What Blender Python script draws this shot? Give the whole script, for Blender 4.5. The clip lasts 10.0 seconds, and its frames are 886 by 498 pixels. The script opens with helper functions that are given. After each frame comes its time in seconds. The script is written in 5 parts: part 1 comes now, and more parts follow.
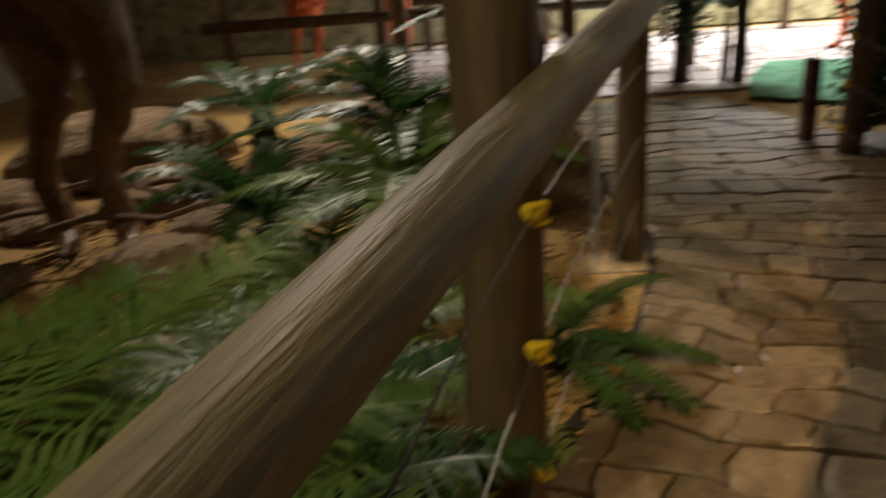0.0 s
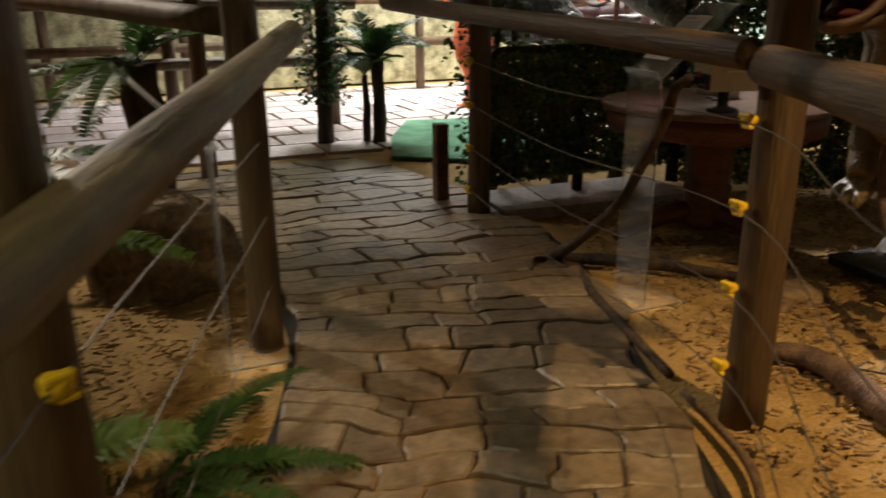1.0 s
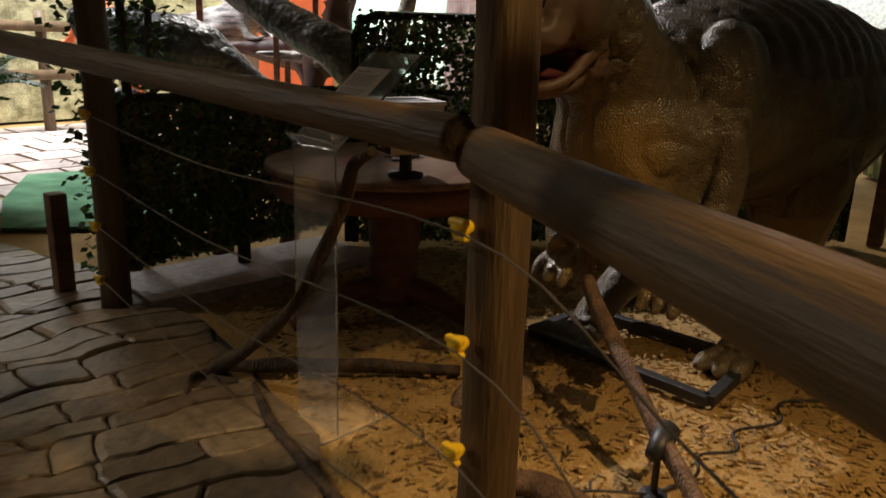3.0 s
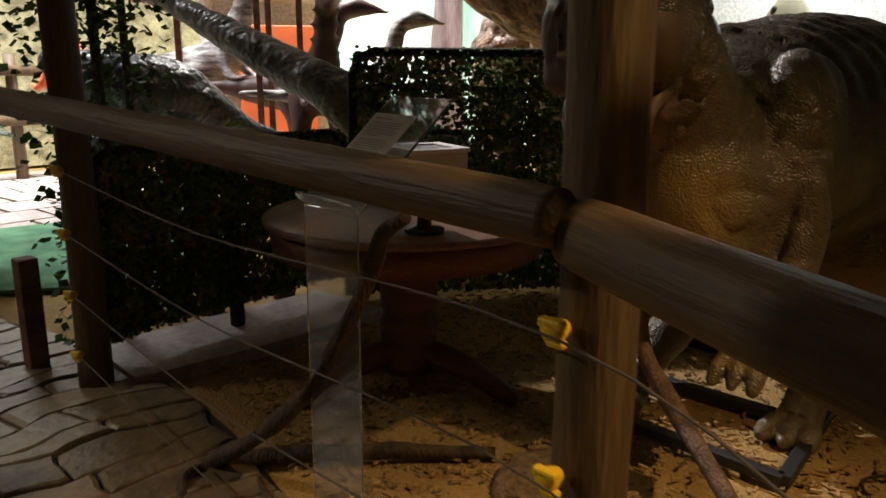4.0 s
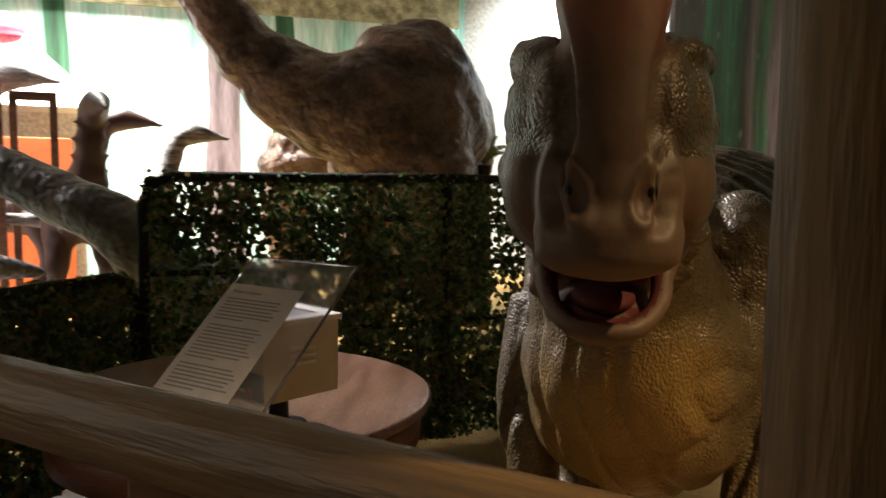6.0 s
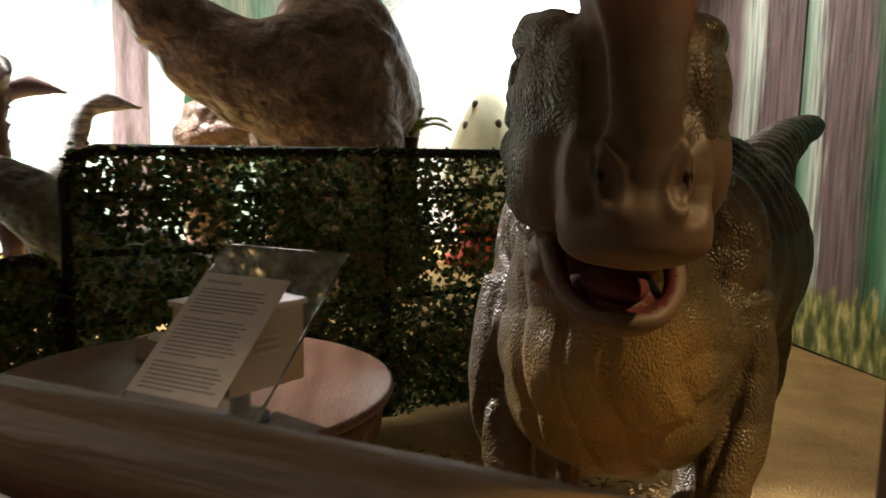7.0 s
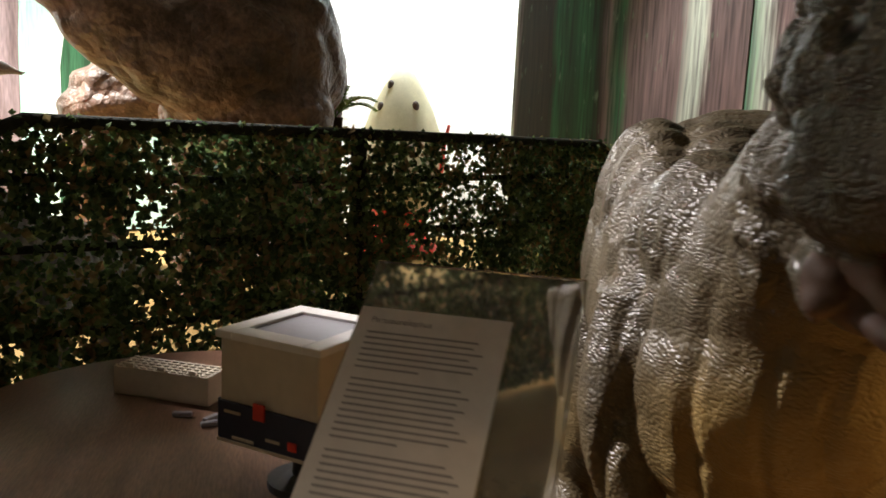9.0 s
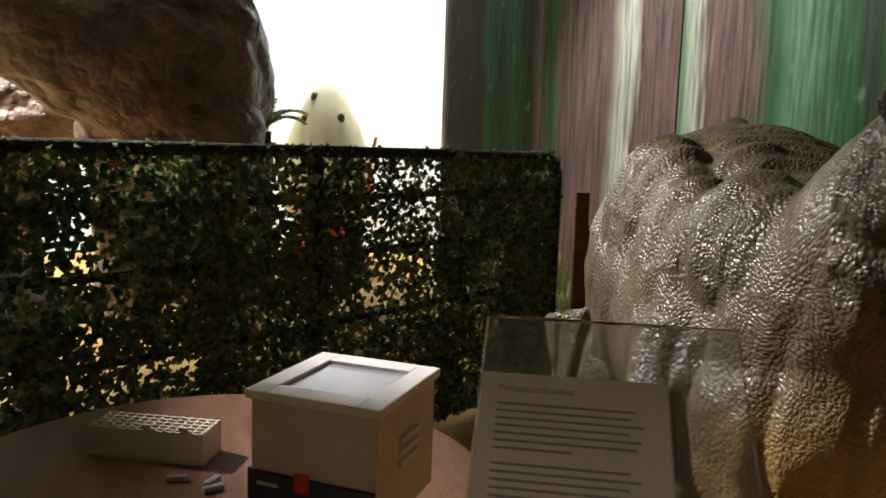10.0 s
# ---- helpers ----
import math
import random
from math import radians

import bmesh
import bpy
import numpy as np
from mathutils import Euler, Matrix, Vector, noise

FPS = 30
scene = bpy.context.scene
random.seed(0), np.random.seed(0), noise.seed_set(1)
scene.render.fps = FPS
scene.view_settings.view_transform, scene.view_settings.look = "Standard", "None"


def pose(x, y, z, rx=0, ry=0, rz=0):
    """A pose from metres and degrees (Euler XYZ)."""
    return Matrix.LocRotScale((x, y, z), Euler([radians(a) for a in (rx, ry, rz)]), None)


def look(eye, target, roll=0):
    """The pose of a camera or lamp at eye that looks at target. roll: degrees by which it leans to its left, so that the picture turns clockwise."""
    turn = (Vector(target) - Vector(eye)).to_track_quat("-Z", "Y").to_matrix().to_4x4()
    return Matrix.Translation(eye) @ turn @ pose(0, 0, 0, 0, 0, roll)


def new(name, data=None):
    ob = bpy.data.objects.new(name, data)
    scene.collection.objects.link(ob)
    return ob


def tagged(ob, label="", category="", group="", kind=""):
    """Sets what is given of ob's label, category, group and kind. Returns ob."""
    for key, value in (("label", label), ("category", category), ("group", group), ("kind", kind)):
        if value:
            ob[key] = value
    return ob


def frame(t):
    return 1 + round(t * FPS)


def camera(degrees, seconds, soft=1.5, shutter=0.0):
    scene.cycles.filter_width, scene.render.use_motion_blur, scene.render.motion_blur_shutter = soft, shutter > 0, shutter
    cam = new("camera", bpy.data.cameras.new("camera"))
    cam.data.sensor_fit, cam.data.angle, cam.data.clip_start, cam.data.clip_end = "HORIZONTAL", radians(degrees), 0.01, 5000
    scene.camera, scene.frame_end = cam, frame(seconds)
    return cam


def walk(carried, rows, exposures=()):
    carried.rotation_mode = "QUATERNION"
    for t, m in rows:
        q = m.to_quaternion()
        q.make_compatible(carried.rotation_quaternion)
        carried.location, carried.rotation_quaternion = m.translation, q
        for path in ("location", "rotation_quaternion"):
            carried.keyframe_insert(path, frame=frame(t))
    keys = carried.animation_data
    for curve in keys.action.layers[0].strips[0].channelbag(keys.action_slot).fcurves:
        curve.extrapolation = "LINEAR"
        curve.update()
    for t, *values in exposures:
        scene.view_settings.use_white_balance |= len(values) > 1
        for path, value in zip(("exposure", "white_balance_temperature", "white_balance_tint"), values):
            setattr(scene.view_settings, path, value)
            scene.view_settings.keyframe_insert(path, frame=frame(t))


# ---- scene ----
cam = camera(59.5, 10.0, shutter=0.5)
WAY = [
    (0, (-0.602, -0.877, 1.035), (-0.685, 0.989, 0.32), -3.9),
    (0.5, (-0.573, -0.798, 1.094), (-0.099, 1.039, 0.461), -2.0),
    (1, (-0.416, -0.658, 1.07), (0.311, 1.097, 0.444), -0.5),
    (1.5, (-0.283, -0.564, 1.088), (0.582, 1.129, 0.467), -0.2),
    (2, (-0.202, -0.407, 1.084), (0.854, 1.172, 0.459), -0.7),
    (2.5, (-0.146, -0.25, 1.101), (1.139, 1.163, 0.507), -0.2),
    (3, (-0.002, -0.104, 1.103), (1.399, 1.214, 0.555), 1.8),
    (3.2, (0.041, -0.061, 1.114), (1.446, 1.265, 0.595), 1.7),
    (4.5, (0.206, 0.396, 1.117), (1.719, 1.642, 0.723), 0.3),
    (5, (0.317, 0.524, 1.162), (1.908, 1.711, 0.921), 0.7),
    (5.5, (0.413, 0.633, 1.169), (2.093, 1.702, 0.982), 0.1),
    (5.7, (0.439, 0.688, 1.175), (2.183, 1.65, 0.997), 0.3),
    (6.8, (0.395, 0.862, 1.177), (2.268, 1.515, 0.917), 0.9),
    (7, (0.448, 0.895, 1.188), (2.334, 1.506, 0.924), 1.0),
    (7.5, (0.523, 0.964, 1.186), (2.444, 1.451, 0.913), 2.3),
    (8, (0.574, 1.103, 1.186), (2.521, 1.441, 0.882), 2.5),
    (8.5, (0.577, 1.257, 1.194), (2.536, 1.521, 0.89), 2.6),
    (9, (0.676, 1.398, 1.172), (2.633, 1.682, 0.877), 2.7),
    (9.5, (0.785, 1.493, 1.172), (2.754, 1.719, 0.905), 2.8),
    (9.6, (0.762, 1.512, 1.19), (2.735, 1.7, 0.924), 2.4),
    (10, (0.778, 1.608, 1.186), (2.76, 1.662, 0.923), 1.8),
]
walk(cam, [(t, look(eye, target, roll)) for t, eye, target, roll in WAY],
     exposures=[(0, -0.15), (1, -0.25), (2, -0.5), (2.5, -0.62), (3, -0.6), (4.5, -0.4), (5.5, 0.08), (7, 0.28), (10, 0.25)])

# ---- world and lights ----
world = bpy.data.worlds.new("world")
scene.world = world
world.use_nodes = True
world.node_tree.nodes["Background"].inputs[0].default_value = (0.55, 0.65, 0.8, 1)
world.node_tree.nodes["Background"].inputs[1].default_value = 0.08


def lamp(name, kind, place, target, energy, colour, size=0.2, spot=60, blend=0.6):
    data = bpy.data.lights.new(name, kind)
    data.energy, data.color = energy, colour
    if kind == "AREA":
        data.size, data.spread = size, radians(115)
    else:
        data.shadow_soft_size = size
    if kind == "SPOT":
        data.spot_size, data.spot_blend = radians(spot), blend
    ob = new(name, data)
    ob.matrix_world = look(place, target)
    return ob


WARM = (1.0, 0.66, 0.30)
COOL = (0.93, 0.97, 1.0)
LAMPS = [  # kind, place, target, watts, colour, size, cone
    ("SPOT", (1.42, -1.28, 3.5), (1.08, 0.12, 0), 640, WARM, 0.04, 54, 0.9),
    ("SPOT", (-1.9, 5.0, 3.5), (-1.9, 2.5, 0), 600, (1, 0.86, 0.70), 0.08, 86, 0.6),
    ("AREA", (8.95, 3.1, 3.95), (9.6, 3.1, 1.6), 190, COOL, 1.0, 0),
    ("AREA", (5.2, 6.4, 3.9), (5.6, 6.6, 1.0), 560, (1, 0.97, 0.9), 1.2, 0),
    ("AREA", (2.2, 7.4, 3.9), (2.2, 7.6, 0), 330, (0.95, 0.98, 1.0), 1.2, 0),
    ("SPOT", (5.0, 2.4, 3.8), (5.0, 0.2, 1.0), 300, (1, 0.9, 0.82), 0.06, 66),
    ("SPOT", (3.3, 5.0, 3.6), (2.50, 1.32, 0.86), 1400, (1.0, 0.93, 0.92), 0.05, 23.5, 0.4),
    ("SPOT", (-2.4, -1.6, 3.6), (-1.1, 0.4, 0.3), 250, (1.0, 0.90, 0.60), 0.1, 48, 0.9),
]
for kind, place, target, watts, colour, size, cone, *more in LAMPS:
    lamp("lamp", kind, place, target, watts, colour, size, cone or 60, *more)


# ---- materials ----
def rgba(c):
    return (c[0], c[1], c[2], 1.0)


def mat(name, a, b, scale=8.0, rough=0.8, bump=0.3, fine=60.0, metal=0.0, stretch=(1, 1, 1), third=None, island=0.0, depth=0.01, space="Object", rand=0.0, grain=(0.45, 1.3)):
    """Two-tone surface: broad stains and fine grain, with relief from both."""
    m = bpy.data.materials.new(name)
    m.use_nodes = True
    nt = m.node_tree
    n, l = nt.nodes, nt.links
    p = n["Principled BSDF"]
    tc = n.new("ShaderNodeTexCoord")
    mp = n.new("ShaderNodeMapping")
    mp.inputs["Scale"].default_value = stretch
    l.new(tc.outputs[space], mp.inputs[0])
    big = n.new("ShaderNodeTexNoise")
    big.inputs["Scale"].default_value, big.inputs["Detail"].default_value = scale, 5
    small = n.new("ShaderNodeTexNoise")
    small.inputs["Scale"].default_value, small.inputs["Detail"].default_value = fine, 3
    for q in (big, small):
        l.new(mp.outputs[0], q.inputs["Vector"])
    ramp = n.new("ShaderNodeValToRGB")
    e = ramp.color_ramp.elements
    e[0].position, e[0].color = 0.35, rgba(a)
    e[1].position, e[1].color = 0.65, rgba(b)
    if third:
        k = e.new(0.78)
        k.color = rgba(third)
    fac = big.outputs["Fac"]
    if island or rand:
        add = n.new("ShaderNodeMath")
        add.operation = "MULTIPLY_ADD"
        if island:
            gi = n.new("ShaderNodeNewGeometry")
            l.new(gi.outputs["Random Per Island"], add.inputs[0])
        else:
            gi = n.new("ShaderNodeObjectInfo")
            l.new(gi.outputs["Random"], add.inputs[0])
        add.inputs[1].default_value = island or rand
        sub = n.new("ShaderNodeMath")
        sub.operation = "SUBTRACT"
        l.new(fac, sub.inputs[0])
        sub.inputs[1].default_value = (island or rand) / 2
        l.new(sub.outputs[0], add.inputs[2])
        fac = add.outputs[0]
    l.new(fac, ramp.inputs[0])
    mix = n.new("ShaderNodeMix")
    mix.data_type, mix.blend_type = "RGBA", "MULTIPLY"
    mix.inputs["Factor"].default_value = 0.55
    l.new(ramp.outputs[0], mix.inputs["A"])
    gr = n.new("ShaderNodeValToRGB")
    gr.color_ramp.elements[0].position, gr.color_ramp.elements[0].color = 0.3, rgba([grain[0]] * 3)
    gr.color_ramp.elements[1].position, gr.color_ramp.elements[1].color = 0.7, rgba([grain[1]] * 3)
    l.new(small.outputs["Fac"], gr.inputs[0])
    l.new(gr.outputs[0], mix.inputs["B"])
    l.new(mix.outputs["Result"], p.inputs["Base Color"])
    p.inputs["Roughness"].default_value, p.inputs["Metallic"].default_value = rough, metal
    if bump:
        hs = n.new("ShaderNodeMath")
        hs.operation = "ADD"
        l.new(big.outputs["Fac"], hs.inputs[0])
        l.new(small.outputs["Fac"], hs.inputs[1])
        bp = n.new("ShaderNodeBump")
        bp.inputs["Strength"].default_value, bp.inputs["Distance"].default_value = bump, depth
        l.new(hs.outputs[0], bp.inputs["Height"])
        l.new(bp.outputs[0], p.inputs["Normal"])
    return m


def scaly(name, a, b, belly, low, high, cell=28.0, rough=0.45, bump=0.8, deep=0.012):
    """Painted scaly skin: pebbled cells, broad stripes, a lighter paint below the height low and none above high."""
    m = mat(name, a, b, 3.0, rough, 0, 40.0)
    n, l = m.node_tree.nodes, m.node_tree.links
    p = n["Principled BSDF"]
    tc = n.new("ShaderNodeTexCoord")
    v = n.new("ShaderNodeTexVoronoi")
    v.inputs["Scale"].default_value = cell
    bend = n.new("ShaderNodeTexNoise")
    bend.inputs["Scale"].default_value, bend.inputs["Detail"].default_value = 7.0, 2
    l.new(tc.outputs["Object"], bend.inputs["Vector"])
    swirl = n.new("ShaderNodeMix")
    swirl.data_type, swirl.blend_type = "RGBA", "ADD"
    swirl.inputs["Factor"].default_value = 0.09
    l.new(tc.outputs["Object"], swirl.inputs["A"])
    l.new(bend.outputs["Color"], swirl.inputs["B"])
    l.new(swirl.outputs["Result"], v.inputs["Vector"])
    w = n.new("ShaderNodeTexNoise")
    w.inputs["Scale"].default_value, w.inputs["Detail"].default_value = 9.0, 4
    l.new(tc.outputs["Object"], w.inputs["Vector"])
    add = n.new("ShaderNodeMath")
    add.operation = "MULTIPLY_ADD"
    l.new(w.outputs["Fac"], add.inputs[0])
    add.inputs[1].default_value = 2.0
    l.new(v.outputs["Distance"], add.inputs[2])
    bp = n.new("ShaderNodeBump")
    bp.inputs["Strength"].default_value, bp.inputs["Distance"].default_value = bump, deep
    bp.invert = True
    l.new(add.outputs[0], bp.inputs["Height"])
    l.new(bp.outputs[0], p.inputs["Normal"])
    if belly:
        at = n.new("ShaderNodeAttribute")
        at.attribute_name = "paint"
        mix = n.new("ShaderNodeMix")
        mix.data_type = "RGBA"
        base = p.inputs["Base Color"].links[0].from_socket
        l.new(at.outputs["Fac"], mix.inputs["Factor"])
        l.new(base, mix.inputs["A"])
        mix.inputs["B"].default_value = rgba(belly)
        last = mix.outputs["Result"]
        for word, tone in (("muzzle", (0.105, 0.066, 0.047)), ("blush", (0.42, 0.15, 0.11))):
            more = n.new("ShaderNodeAttribute")
            more.attribute_name = word
            mix = n.new("ShaderNodeMix")
            mix.data_type = "RGBA"
            l.new(more.outputs["Fac"], mix.inputs["Factor"])
            l.new(last, mix.inputs["A"])
            mix.inputs["B"].default_value = rgba(tone)
            last = mix.outputs["Result"]
            if word == "muzzle":
                less = n.new("ShaderNodeMath")
                less.operation = "MULTIPLY_ADD"
                l.new(more.outputs["Fac"], less.inputs[0])
                less.inputs[1].default_value, less.inputs[2].default_value = -0.93 * bump, bump
                l.new(less.outputs[0], bp.inputs["Strength"])
                dull = n.new("ShaderNodeMath")
                dull.operation = "MULTIPLY_ADD"
                l.new(more.outputs["Fac"], dull.inputs[0])
                dull.inputs[1].default_value, dull.inputs[2].default_value = 0.24, rough
                l.new(dull.outputs[0], p.inputs["Roughness"])
        l.new(last, p.inputs["Base Color"])
    return m


def plain(name, c, rough=0.5, metal=0.0):
    return mat(name, [x * 0.85 for x in c], [min(1, x * 1.1) for x in c], 4, rough, 0.05, 60, metal, grain=(0.9, 1.04))


def clear(name, tint=(0.95, 0.97, 0.98), rough=0.03):
    m = bpy.data.materials.new(name)
    m.use_nodes = True
    p = m.node_tree.nodes["Principled BSDF"]
    p.inputs["Base Color"].default_value = rgba(tint)
    p.inputs["Transmission Weight"].default_value = 0.95
    p.inputs["Roughness"].default_value = rough
    p.inputs["IOR"].default_value = 1.4
    return m


def mural(name, length, bands, ground):
    """A brushed forest mural: trunks and gaps as soft bands along the wall, vertical strokes, grass at the foot."""
    m = bpy.data.materials.new(name)
    m.use_nodes = True
    n, l = m.node_tree.nodes, m.node_tree.links
    p = n["Principled BSDF"]
    tc, xyz = n.new("ShaderNodeTexCoord"), n.new("ShaderNodeSeparateXYZ")
    l.new(tc.outputs["Object"], xyz.inputs[0])

    def maths(kind, a, b, c=None):
        q = n.new("ShaderNodeMath")
        q.operation = kind
        for k, one in enumerate((a, b, c)):
            if one is None:
                continue
            if isinstance(one, (int, float)):
                q.inputs[k].default_value = one
            else:
                l.new(one, q.inputs[k])
        return q.outputs[0]

    def strokes(scale, stretch, detail):
        mp, q = n.new("ShaderNodeMapping"), n.new("ShaderNodeTexNoise")
        mp.inputs["Scale"].default_value = stretch
        q.inputs["Scale"].default_value, q.inputs["Detail"].default_value = scale, detail
        l.new(tc.outputs["Object"], mp.inputs[0])
        l.new(mp.outputs[0], q.inputs["Vector"])
        return q.outputs["Fac"]

    def mixed(kind, fac, a, b):
        q = n.new("ShaderNodeMix")
        q.data_type, q.blend_type = "RGBA", kind
        for slot, one in (("Factor", fac), ("A", a), ("B", b)):
            if isinstance(one, (int, float)):
                q.inputs[slot].default_value = one
            elif isinstance(one, tuple):
                q.inputs[slot].default_value = rgba(one)
            else:
                l.new(one, q.inputs[slot])
        return q.outputs["Result"]

    def ramp(fac, stops):
        q = n.new("ShaderNodeValToRGB")
        e = q.color_ramp.elements
        e[0].position, e[0].color = stops[0][0], rgba(stops[0][1])
        e[1].position, e[1].color = stops[-1][0], rgba(stops[-1][1])
        for at, tone in stops[1:-1]:
            e.new(at).color = rgba(tone)
        l.new(fac, q.inputs[0])
        return q.outputs[0]

    wave = strokes(1.3, (1, 1, 0.6), 3)
    fine = strokes(9, (5, 5, 0.25), 5)
    splash = strokes(7, (2.5, 2.5, 0.8), 6)
    u = maths("MULTIPLY_ADD", xyz.outputs[0], 1 / length, 0.5)
    u = maths("ADD", u, maths("MULTIPLY_ADD", wave, 0.10, -0.05))
    u = maths("ADD", u, maths("MULTIPLY_ADD", fine, 0.06, -0.03))
    base = ramp(u, bands)
    dark = ramp(fine, [(0.32, (0.22, 0.26, 0.24)), (0.52, (0.9, 0.95, 0.9)), (0.7, (1.5, 1.5, 1.4))])
    base = mixed("MULTIPLY", 0.75, base, dark)
    base = mixed("MIX", ramp(splash, [(0.63, (0, 0, 0)), (0.74, (0.5, 0.5, 0.5))]), base, (0.26, 0.42, 0.28))
    foot = maths("MULTIPLY_ADD", xyz.outputs[2], -2.2, 1.35)
    foot = maths("MULTIPLY_ADD", splash, 1.1, maths("SUBTRACT", foot, 0.6))
    lawn = ramp(splash, [(0.40, (0.06, 0.09, 0.03)), (0.52, ground), (0.62, (0.50, 0.46, 0.16)), (0.70, (0.62, 0.60, 0.42))])
    base = mixed("MIX", ramp(foot, [(0.35, (0, 0, 0)), (0.65, (1, 1, 1))]), base, lawn)
    l.new(base, p.inputs["Base Color"])
    p.inputs["Roughness"].default_value = 0.6
    return m


